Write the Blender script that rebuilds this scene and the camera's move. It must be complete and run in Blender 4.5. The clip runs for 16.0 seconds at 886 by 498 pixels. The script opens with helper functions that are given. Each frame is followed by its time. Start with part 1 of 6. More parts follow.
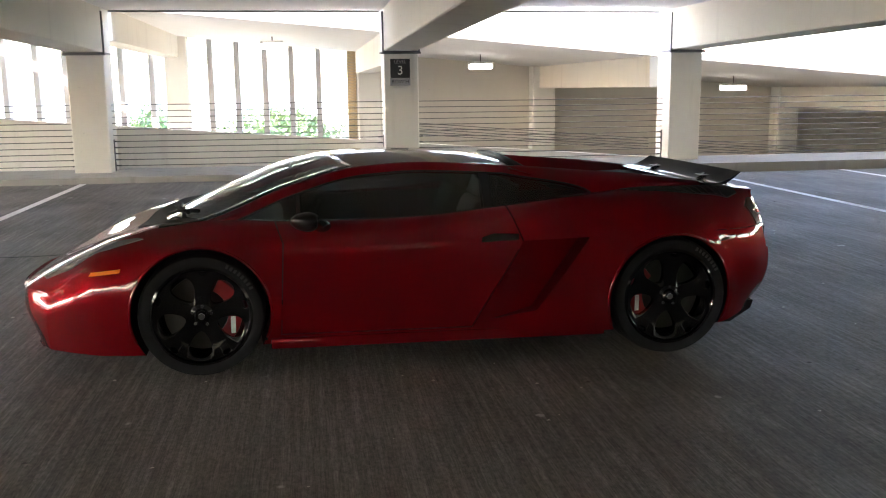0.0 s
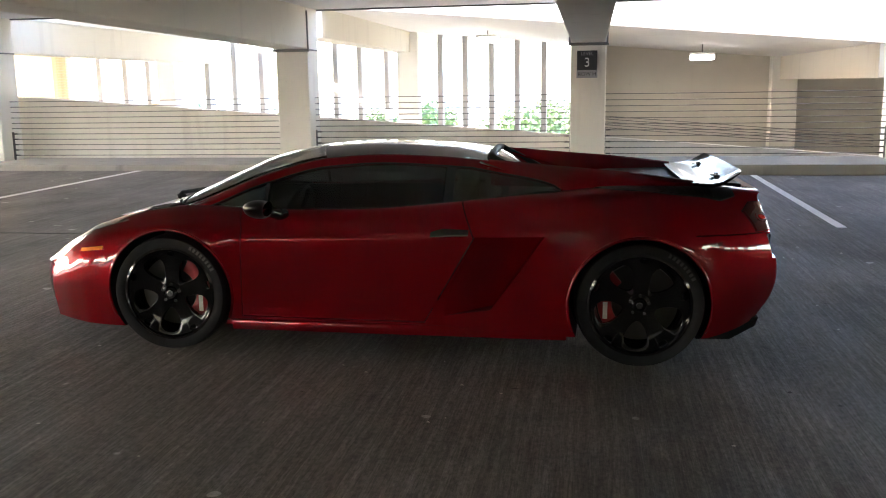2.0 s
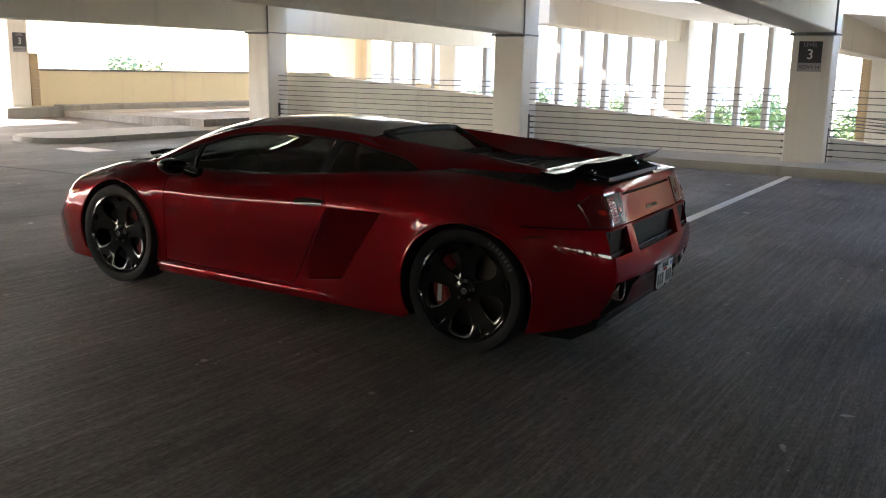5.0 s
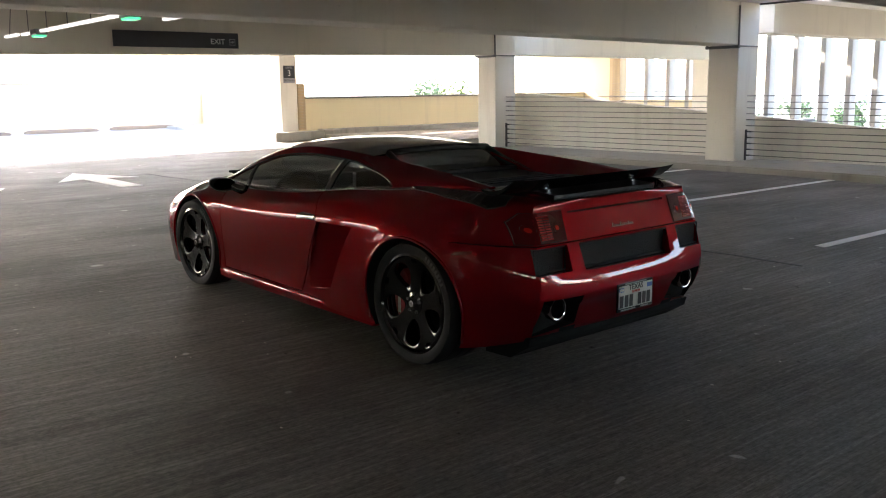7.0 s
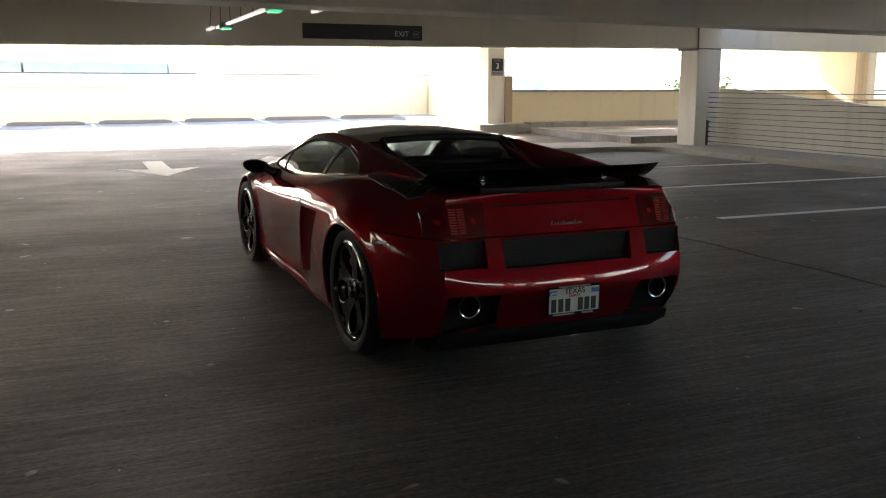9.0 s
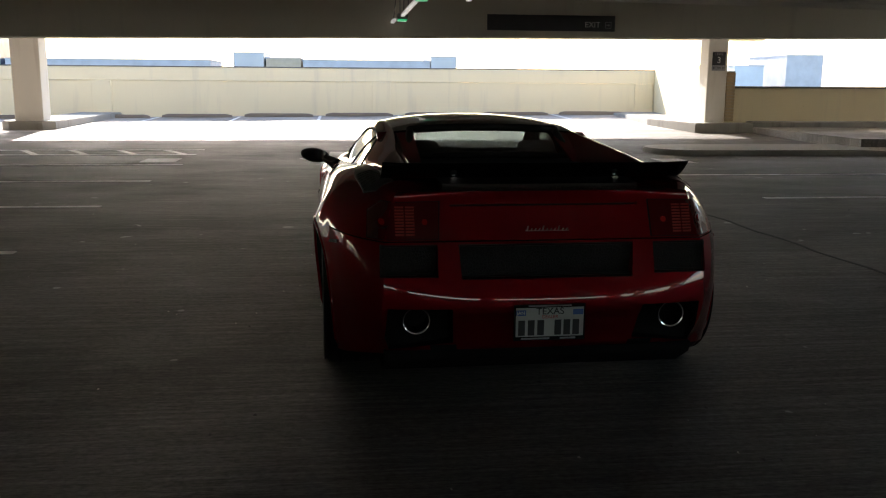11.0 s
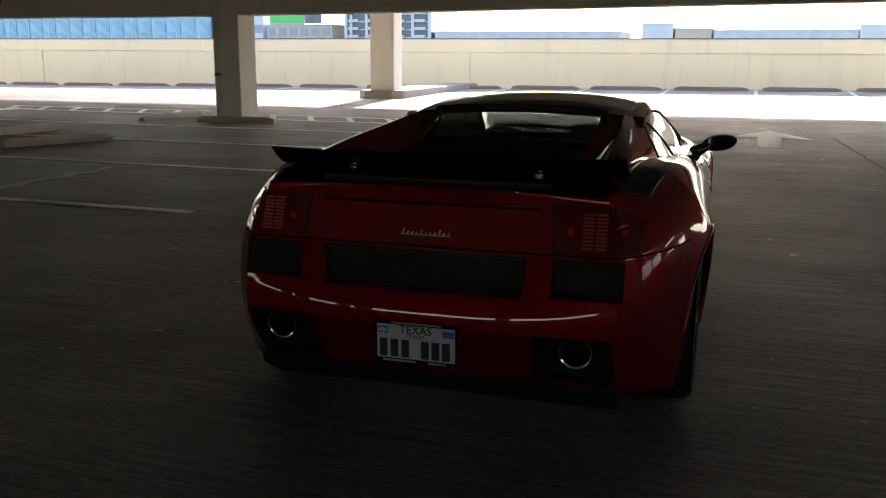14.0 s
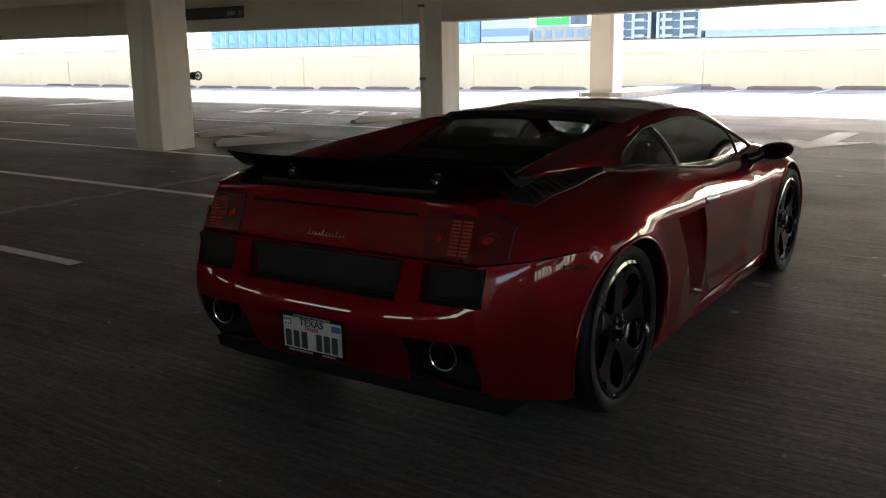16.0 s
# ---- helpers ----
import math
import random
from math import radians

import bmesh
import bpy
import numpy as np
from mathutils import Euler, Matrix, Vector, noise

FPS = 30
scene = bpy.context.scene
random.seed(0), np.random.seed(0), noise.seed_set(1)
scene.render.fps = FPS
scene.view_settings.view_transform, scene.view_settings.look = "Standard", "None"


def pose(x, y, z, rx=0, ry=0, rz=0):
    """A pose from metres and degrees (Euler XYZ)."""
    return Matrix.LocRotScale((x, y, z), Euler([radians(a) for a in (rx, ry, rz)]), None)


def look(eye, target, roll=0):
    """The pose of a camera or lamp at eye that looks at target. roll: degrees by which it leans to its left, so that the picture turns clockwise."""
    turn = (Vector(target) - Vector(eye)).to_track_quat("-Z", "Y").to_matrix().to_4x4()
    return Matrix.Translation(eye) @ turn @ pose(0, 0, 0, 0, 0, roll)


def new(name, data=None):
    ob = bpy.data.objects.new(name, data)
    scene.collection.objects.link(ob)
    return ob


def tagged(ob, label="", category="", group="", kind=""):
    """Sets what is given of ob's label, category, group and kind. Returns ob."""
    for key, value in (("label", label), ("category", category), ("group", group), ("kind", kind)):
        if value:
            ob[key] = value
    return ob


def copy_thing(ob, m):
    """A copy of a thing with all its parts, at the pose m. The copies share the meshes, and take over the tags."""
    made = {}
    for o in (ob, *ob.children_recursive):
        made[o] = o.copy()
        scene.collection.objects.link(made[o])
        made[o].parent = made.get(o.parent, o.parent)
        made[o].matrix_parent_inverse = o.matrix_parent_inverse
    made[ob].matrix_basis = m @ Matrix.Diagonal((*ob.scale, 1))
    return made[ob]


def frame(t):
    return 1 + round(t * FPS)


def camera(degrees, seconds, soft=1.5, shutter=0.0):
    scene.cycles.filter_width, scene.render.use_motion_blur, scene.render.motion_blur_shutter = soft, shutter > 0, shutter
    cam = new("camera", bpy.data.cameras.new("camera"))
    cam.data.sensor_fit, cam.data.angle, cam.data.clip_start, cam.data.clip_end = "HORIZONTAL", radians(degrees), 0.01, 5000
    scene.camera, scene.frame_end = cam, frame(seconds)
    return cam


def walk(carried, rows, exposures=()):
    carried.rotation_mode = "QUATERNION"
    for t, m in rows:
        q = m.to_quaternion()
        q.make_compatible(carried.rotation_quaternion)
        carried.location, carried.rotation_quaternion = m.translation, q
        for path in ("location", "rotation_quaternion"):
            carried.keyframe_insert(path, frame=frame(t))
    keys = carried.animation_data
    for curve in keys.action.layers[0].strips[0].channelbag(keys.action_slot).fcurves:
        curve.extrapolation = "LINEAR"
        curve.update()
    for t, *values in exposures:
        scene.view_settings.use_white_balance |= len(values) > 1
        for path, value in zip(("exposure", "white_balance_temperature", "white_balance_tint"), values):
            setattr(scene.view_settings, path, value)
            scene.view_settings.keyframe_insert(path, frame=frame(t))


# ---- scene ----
cam = camera(52.6, 16.0, soft=1.1)
PATH = [
    (0, (0.098, -0.087, 1.504), (0.389, 1.86, 1.15), -0.6),
    (0.5, (0.538, -0.083, 1.512), (0.668, 1.88, 1.155), -0.4),
    (1, (0.943, -0.007, 1.522), (0.919, 1.961, 1.162), -1.0),
    (1.5, (1.413, -0.074, 1.514), (1.178, 1.881, 1.164), -1.7),
    (2, (1.828, -0.018, 1.477), (1.505, 1.923, 1.116), -0.9),
    (2.5, (2.259, 0.093, 1.487), (1.793, 2.005, 1.126), -1.7),
    (3, (2.715, 0.218, 1.487), (2.048, 2.07, 1.132), -2.3),
    (3.2, (2.867, 0.291, 1.472), (2.152, 2.122, 1.104), -2.0),
    (5.3, (4.581, 0.815, 1.431), (3.462, 2.429, 1.055), 1.1),
    (5.5, (4.771, 0.882, 1.448), (3.576, 2.444, 1.081), 0.9),
    (6, (5.141, 1.133, 1.444), (3.84, 2.61, 1.089), 0.0),
    (6.5, (5.428, 1.463, 1.457), (4.027, 2.844, 1.097), -1.8),
    (7, (5.786, 1.798, 1.449), (4.26, 3.042, 1.1), -0.8),
    (7.5, (5.992, 2.172, 1.408), (4.413, 3.338, 1.023), 0.6),
    (8, (6.259, 2.541, 1.407), (4.575, 3.548, 1.014), -0.2),
    (8.5, (6.524, 2.889, 1.437), (4.753, 3.745, 1.078), -0.7),
    (8.7, (6.563, 3.031, 1.418), (4.774, 3.852, 1.063), -0.4),
    (10.8, (6.363, 4.626, 1.357), (4.413, 4.867, 0.984), 0.4),
    (11, (6.321, 4.683, 1.324), (4.366, 4.903, 0.961), 0.4),
    (11.5, (6.272, 5.04, 1.357), (4.304, 5.081, 0.998), 0.6),
    (12, (6.116, 5.326, 1.332), (4.15, 5.253, 0.974), 1.2),
    (12.5, (5.967, 5.62, 1.336), (4.011, 5.415, 0.976), 1.0),
    (13, (5.887, 5.956, 1.36), (3.952, 5.602, 0.994), 1.0),
    (13.5, (5.733, 6.244, 1.325), (3.833, 5.77, 0.92), 0.8),
    (14, (5.601, 6.565, 1.349), (3.753, 5.931, 0.921), 0.3),
    (14.5, (5.567, 6.945, 1.376), (3.787, 6.144, 0.943), -1.2),
    (15, (5.451, 7.197, 1.352), (3.708, 6.32, 0.91), -1.0),
    (15.5, (5.27, 7.455, 1.358), (3.586, 6.47, 0.919), -1.1),
    (16, (5.134, 7.776, 1.379), (3.547, 6.634, 0.956), -0.8),
]
EXPOSURES = [(0, 4.42, 6350, 18), (3, 4.38, 6350, 18), (5.5, 3.74, 6400, 17), (7, 3.70, 6400, 17), (8, 3.5, 6400, 16), (8.5, 3.3, 6400, 16), (11, 1.78, 6500, 14), (12.5, 1.76, 6550, 14), (14, 1.96, 6600, 15), (15.4, 2.1, 6600, 15), (16, 2.66, 6450, 15)]
walk(cam, [(t, look(eye, target, roll)) for t, eye, target, roll in PATH], EXPOSURES)

# ---- world and sun ----
SUN_WAY = Vector((6.1, 0.75, -3.1)).normalized()
world = bpy.data.worlds.new("world")
scene.world = world
world.use_nodes = True
wn = world.node_tree.nodes
sky = wn.new("ShaderNodeTexSky")
sky.sky_type, sky.sun_disc = "NISHITA", False
sky.sun_elevation = math.asin(-SUN_WAY.z)
sky.sun_rotation = math.atan2(-SUN_WAY.x, -SUN_WAY.y)
sky.dust_density, sky.air_density = 1.2, 1.0
wn["Background"].inputs["Strength"].default_value = 0.15
world.node_tree.links.new(sky.outputs[0], wn["Background"].inputs["Color"])
sun_data = bpy.data.lights.new("sun", "SUN")
sun_data.energy, sun_data.angle, sun_data.color = 5.0, radians(0.5), (1.0, 0.93, 0.83)
sun = new("sun", sun_data)
sun.matrix_world = look((-60, -8, 40), Vector((-60, -8, 40)) + SUN_WAY)


# ---- material tools ----
def shader(name, rough=0.6, metal=0.0, color=(0.5, 0.5, 0.5)):
    m = bpy.data.materials.new(name)
    m.use_nodes = True
    b = m.node_tree.nodes["Principled BSDF"]
    b.inputs["Roughness"].default_value = rough
    b.inputs["Metallic"].default_value = metal
    b.inputs["Base Color"].default_value = (*color, 1)
    return m, m.node_tree, b


def noise_node(nt, scale, detail=4, coord=None, stretch=None, rough=0.55):
    n = nt.nodes.new("ShaderNodeTexNoise")
    n.inputs["Scale"].default_value, n.inputs["Detail"].default_value, n.inputs["Roughness"].default_value = scale, detail, rough
    c = coord
    if c is None:
        c = nt.nodes.new("ShaderNodeTexCoord").outputs["Object"]
    if stretch:
        mp = nt.nodes.new("ShaderNodeMapping")
        mp.inputs["Scale"].default_value = stretch
        nt.links.new(c, mp.inputs["Vector"])
        c = mp.outputs[0]
    nt.links.new(c, n.inputs["Vector"])
    return n.outputs["Fac"]


def world_pos(nt):
    return nt.nodes.new("ShaderNodeNewGeometry").outputs["Position"]


def ramp(nt, fac, stops):
    r = nt.nodes.new("ShaderNodeValToRGB")
    while len(r.color_ramp.elements) < len(stops):
        r.color_ramp.elements.new(0.5)
    for e, (p, c) in zip(r.color_ramp.elements, stops):
        e.position, e.color = p, (*c, 1)
    nt.links.new(fac, r.inputs[0])
    return r.outputs[0]


def mix(nt, fac, a, b, kind="MIX"):
    n = nt.nodes.new("ShaderNodeMix")
    n.data_type, n.blend_type = "RGBA", kind
    for sock, v in ((n.inputs[0], fac), (n.inputs[6], a), (n.inputs[7], b)):
        if isinstance(v, (int, float)):
            sock.default_value = v
        elif isinstance(v, tuple):
            sock.default_value = (*v, 1)
        else:
            nt.links.new(v, sock)
    return n.outputs[2]


def bump(nt, b, height, strength=0.2, distance=0.01):
    n = nt.nodes.new("ShaderNodeBump")
    n.inputs["Strength"].default_value, n.inputs["Distance"].default_value = strength, distance
    nt.links.new(height, n.inputs["Height"])
    nt.links.new(n.outputs[0], b.inputs["Normal"])


def plain(name, color, rough=0.5, metal=0.0, vary=0.12, scale=6.0, coat=0.0):
    """A surface of one colour with slight mottling and fine relief."""
    m, nt, b = shader(name, rough, metal, color)
    f = noise_node(nt, scale, 5)
    lo, hi = [tuple(min(1, c * k) for c in color) for k in (1 - vary, 1 + vary)]
    nt.links.new(ramp(nt, f, [(0.3, lo), (0.7, hi)]), b.inputs["Base Color"])
    b.inputs["Coat Weight"].default_value = coat
    return m


def painted_concrete(name, color, stain=(0.45, 0.40, 0.32), amount=0.5):
    m, nt, b = shader(name, 0.75)
    p = world_pos(nt)
    big = noise_node(nt, 0.7, 6, p)
    streak = noise_node(nt, 1.0, 5, p, (3.5, 3.5, 0.35))
    fine = noise_node(nt, 45, 3, p)
    c = mix(nt, ramp(nt, big, [(0.35, (0, 0, 0)), (0.8, (0.35, 0.35, 0.35))]), color, tuple(x * 0.86 for x in color))
    s = ramp(nt, streak, [(0.56, (0, 0, 0)), (0.8, (amount, amount, amount))])
    c = mix(nt, s, c, stain)
    spots = ramp(nt, noise_node(nt, 9, 2, p), [(0.74, (0, 0, 0)), (0.8, (0.5, 0.5, 0.5))])
    c = mix(nt, spots, c, tuple(x * 0.6 for x in color))
    nt.links.new(c, b.inputs["Base Color"])
    bump(nt, b, fine, 0.25, 0.004)
    return m


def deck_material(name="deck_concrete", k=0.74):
    """Broom-finished concrete deck, darkened by traffic, with the strokes along y."""
    m, nt, b = shader(name, 0.8)
    p = world_pos(nt)
    big = noise_node(nt, 0.22, 6, p)
    mid = noise_node(nt, 1.3, 6, p, (1, 0.5, 1))
    strokes = noise_node(nt, 1.0, 6, p, (30, 0.8, 1), 0.75)
    strokes_b = noise_node(nt, 1.0, 4, p, (150, 7, 1), 0.7)
    grit = noise_node(nt, 140, 2, p)
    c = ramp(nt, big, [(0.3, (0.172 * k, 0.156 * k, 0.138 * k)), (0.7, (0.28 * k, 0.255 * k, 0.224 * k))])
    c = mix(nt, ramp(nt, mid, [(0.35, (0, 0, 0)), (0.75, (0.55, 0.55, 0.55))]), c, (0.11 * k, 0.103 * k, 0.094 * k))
    c = mix(nt, ramp(nt, strokes, [(0.45, (0, 0, 0)), (0.7, (0.45, 0.45, 0.45))]), c, (0.42, 0.40, 0.37))
    c = mix(nt, ramp(nt, strokes_b, [(0.42, (0, 0, 0)), (0.66, (0.55, 0.55, 0.55))]), c, (0.06 * k, 0.056 * k, 0.052 * k))
    chips = ramp(nt, noise_node(nt, 5.0, 1, p), [(0.76, (0, 0, 0)), (0.775, (0.8, 0.8, 0.8))])
    c = mix(nt, chips, c, (0.45, 0.43, 0.4))
    grain = ramp(nt, noise_node(nt, 55, 6, p, (1, 0.6, 1), 0.7), [(0.36, (0.72, 0.72, 0.72)), (0.5, (1, 1, 1)), (0.66, (1.28, 1.28, 1.28))])
    c = mix(nt, 1.0, c, grain, "MULTIPLY")
    stains = ramp(nt, noise_node(nt, 0.55, 7, p, (1, 0.7, 1), 0.62), [(0.36, (0.66, 0.66, 0.66)), (0.48, (1, 1, 1)), (0.62, (1.05, 1.05, 1.05)), (0.68, (1.3, 1.29, 1.27))])
    c = mix(nt, 1.0, c, stains, "MULTIPLY")
    nt.links.new(c, b.inputs["Base Color"])
    rr = ramp(nt, mid, [(0.3, (0.56, 0.56, 0.56)), (0.7, (0.80, 0.80, 0.80))])
    nt.links.new(rr, b.inputs["Roughness"])
    b.inputs["Specular IOR Level"].default_value = 0.25
    h = mix(nt, 0.5, strokes_b, grit)
    h = mix(nt, 0.35, h, strokes)
    bump(nt, b, h, 0.45, 0.006)
    return m


M_DECK = deck_material()
# same concrete made paler, with the sun's brightness painted into its colour
M_DECK_OUTER = deck_material("sunlit_deck_concrete", 2.0)
M_WALL = painted_concrete("cream_painted_concrete", (0.81, 0.77, 0.69))
M_BEAM = painted_concrete("beam_paint", (0.79, 0.735, 0.62), amount=0.35)
M_CEIL = painted_concrete("ceiling_paint", (0.80, 0.78, 0.74), amount=0.2)
M_BEIGE = painted_concrete("beige_painted_block", (0.66, 0.61, 0.52), amount=0.2)
M_PARAPET = painted_concrete("cream_parapet_paint", (0.84, 0.73, 0.49), amount=0.3)
M_CURB = painted_concrete("curb_concrete", (0.36, 0.34, 0.30), stain=(0.16, 0.15, 0.13), amount=0.7)
M_STOP = painted_concrete("wheel_stop_concrete", (0.56, 0.52, 0.45), stain=(0.25, 0.22, 0.18), amount=0.6)
M_LINE = painted_concrete("worn_white_paint", (0.84, 0.83, 0.81), stain=(0.30, 0.29, 0.27), amount=0.4)
M_CABLE = plain("cable_steel", (0.16, 0.15, 0.14), 0.5, 0.7)
M_CONDUIT = plain("conduit_grey", (0.16, 0.15, 0.14), 0.55, 0.3)
M_DARKSIGN = plain("charcoal_sign_face", (0.035, 0.035, 0.04), 0.45)
M_GREYSIGN = plain("grey_sign_face", (0.32, 0.32, 0.33), 0.45)
M_WHITE = plain("sign_white", (0.78, 0.78, 0.76), 0.5)
M_INK = plain("dark_ink", (0.02, 0.02, 0.025), 0.5)
M_FITTING = plain("barrier_steel", (0.10, 0.09, 0.085), 0.5, 0.6)
M_BRICK = plain("tan_brick", (0.50, 0.38, 0.23), 0.85, 0, 0.25, 9)
M_MORTAR = plain("mortar", (0.42, 0.38, 0.31), 0.9)


# ---- mesh tools ----
def link(name, bm, material, parent=None, smooth=False, angle=None):
    me = bpy.data.meshes.new(name)
    bmesh.ops.recalc_face_normals(bm, faces=bm.faces)
    bm.to_mesh(me)
    bm.free()
    for mt in material if isinstance(material, (list, tuple)) else [material]:
        me.materials.append(mt)
    if smooth or angle:
        for f in me.polygons:
            f.use_smooth = True
        if angle:
            me.set_sharp_from_angle(angle=radians(angle))
    ob = new(name, me)
    if parent:
        ob.parent = parent
    return ob


def part(name, bm, material, parent, label="", smooth=False, angle=None):
    ob = link(name, bm, material, parent, smooth, angle)
    if label:
        ob["label"] = label
    return ob


def empty(name, label, category, group="", kind=""):
    return tagged(new(name), label, category, group, kind)


def add_box(bm, lo, hi, bevel=0.0, segments=1):
    b = bmesh.new()
    bmesh.ops.create_cube(b, size=1)
    for v in b.verts:
        v.co = Vector([(l + h) / 2 + c * (h - l) for l, h, c in zip(lo, hi, v.co)])
    if bevel:
        bmesh.ops.bevel(b, geom=b.edges[:], offset=bevel, segments=segments, affect="EDGES", profile=0.5)
    merge(bm, b)
    return bm


def merge(bm, other, m=None):
    me = bpy.data.meshes.new("tmp")
    other.to_mesh(me)
    other.free()
    if m is not None:
        me.transform(m)
    bm.from_mesh(me)
    bpy.data.meshes.remove(me)


def box(lo, hi, bevel=0.0, segments=1):
    return add_box(bmesh.new(), lo, hi, bevel, segments)


def add_prism(bm, outline, a, b, axis="z", bevel=0.0):
    """An outline of 2D points pushed from a to b along an axis."""
    t = bmesh.new()
    def at(p, d):
        return {"z": (p[0], p[1], d), "y": (p[0], d, p[1]), "x": (d, p[0], p[1])}[axis]
    lo = [t.verts.new(at(p, a)) for p in outline]
    hi = [t.verts.new(at(p, b)) for p in outline]
    t.faces.new(lo)
    t.faces.new(hi)
    n = len(lo)
    for i in range(n):
        t.faces.new((lo[i], lo[(i + 1) % n], hi[(i + 1) % n], hi[i]))
    bmesh.ops.recalc_face_normals(t, faces=t.faces)
    if bevel:
        bmesh.ops.bevel(t, geom=t.edges[:], offset=bevel, segments=2, affect="EDGES", profile=0.5)
    merge(bm, t)
    return bm


def prism(outline, a, b, axis="z", bevel=0.0):
    return add_prism(bmesh.new(), outline, a, b, axis, bevel)


def add_tube(bm, points, radius, sides=8, closed=False, caps=True):
    """A round bar along points; radius may be a list."""
    pts = [Vector(p) for p in points]
    n = len(pts)
    rings = []
    up0 = None
    for i, p in enumerate(pts):
        a = pts[(i - 1) % n] if (closed or i) else p
        b = pts[(i + 1) % n] if (closed or i < n - 1) else p
        d = (b - a).normalized()
        ref = Vector((0, 0, 1)) if abs(d.z) < 0.9 else Vector((1, 0, 0))
        if up0 is not None:
            ref = up0
        u = (ref - d * ref.dot(d)).normalized()
        up0 = u
        w = d.cross(u)
        r = radius[i] if isinstance(radius, (list, tuple)) else radius
        rings.append([bm.verts.new(p + (u * math.cos(k) + w * math.sin(k)) * r) for k in (2 * math.pi * j / sides for j in range(sides))])
    last = n if closed else n - 1
    for i in range(last):
        r0, r1 = rings[i], rings[(i + 1) % n]
        for j in range(sides):
            bm.faces.new((r0[j], r0[(j + 1) % sides], r1[(j + 1) % sides], r1[j]))
    if caps and not closed:
        bm.faces.new(rings[0][::-1])
        bm.faces.new(rings[-1])
    return bm


def tube(points, radius, sides=8, closed=False):
    return add_tube(bmesh.new(), points, radius, sides, closed)


def text_mesh(name, body, size, m, material, parent, shear=0.0, depth=0.002, label=""):
    cu = bpy.data.curves.new(name, "FONT")
    cu.body, cu.size, cu.align_x, cu.align_y, cu.extrude, cu.shear = body, size, "CENTER", "CENTER", depth, shear
    tmp = bpy.data.objects.new("tmp", cu)
    scene.collection.objects.link(tmp)
    me = bpy.data.meshes.new_from_object(tmp.evaluated_get(bpy.context.evaluated_depsgraph_get()))
    bpy.data.objects.remove(tmp)
    me.transform(m)
    me.materials.append(material)
    ob = new(name, me)
    ob.parent = parent
    if label:
        ob["label"] = label
    return ob


def structure(ob, label, category):
    return tagged(ob, label, category, kind="structure")


# ---- the deck ----
FALL, FALL_X0, FALL_X1 = 0.0135, -1.8, 3.2


def deck_z(x, y):
    """The deck's slight fall towards the east, and its rise to the west parapet."""
    k = min(1.0, max(0.0, (-10.0 - x) / 14.0))
    fall = FALL * (FALL_X0 - max(FALL_X0, min(FALL_X1, x))) + 0.053
    return k * (0.17 + 0.010 * (max(-20, min(18, y)) + 3)) + fall * (1 - k)


def deck():
    bm = bmesh.new()
    xs = [34, 24, 14, 7, 3.2, 2, 0.7, -0.5, -1.8, -5, -10, -11.5, -13, -15, -16.4, -18.1, -19.5, -21, -23, -24.7]
    ys = [-60, -45, -30, -20, -14, -9, -5, -2, 1, 4, 7, 10, 13, 14.9]
    grid = [[bm.verts.new((x, y, deck_z(x, y))) for y in ys] for x in xs]
    for i in range(len(xs) - 1):
        for j in range(len(ys) - 1):
            bm.faces.new((grid[i][j], grid[i][j + 1], grid[i + 1][j + 1], grid[i + 1][j]))
    low = bmesh.ops.extrude_face_region(bm, geom=bm.faces[:])
    for v in [g for g in low["geom"] if isinstance(g, bmesh.types.BMVert)]:
        v.co.z -= 0.35
    # the landing to the north-west
    add_box(bm, (-24.7, 14.9, -0.05), (-10.5, 32, 0.30))
    # west of the roofed part the painted-in sunlit tone takes over
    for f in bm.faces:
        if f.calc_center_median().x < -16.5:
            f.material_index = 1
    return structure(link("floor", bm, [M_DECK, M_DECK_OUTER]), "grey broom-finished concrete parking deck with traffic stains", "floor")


deck()
GRID_X = (-9.64, -3.48, 1.76, 6.98, 12.2, 17.4, 22.6)
COL_Y0, COL_Y1 = 15.72, 16.34
SOUTH_Y0, SOUTH_Y1 = -3.87, -3.25


def column_object(name, x0, x1, y0, y1, z0, z1, label):
    return structure(link(name, box((x0, y0, z0), (x1, y1, z1), 0.02, 2), M_WALL), label, "column")


n_col = 0
for gx in GRID_X:
    for y0, y1, z0 in ((COL_Y0, COL_Y1, 0.1), (SOUTH_Y0, SOUTH_Y1, -0.05), (-22.9, -22.28, -0.05), (-42, -41.4, -0.05)):
        n_col += 1
        top = 2.9
        if gx < -9 and y0 == SOUTH_Y0:
            y0, y1 = -3.02, -2.60
        column_object("column_%d" % n_col, gx - 0.3, gx + 0.3, y0, y1, z0, top, "cream-painted square concrete column of the parking deck")
for x0, x1, y0, y1 in ((-18.1, -17.5, -3.5, -2.8), (-16.2, -15.67, 13.79, 14.30), (-18.1, -17.5, -22.9, -22.2)):
    n_col += 1
    column_object("column_%d" % n_col, x0, x1, y0, y1, 0.1, 2.9, "sunlit cream concrete column on a raised kerb island")

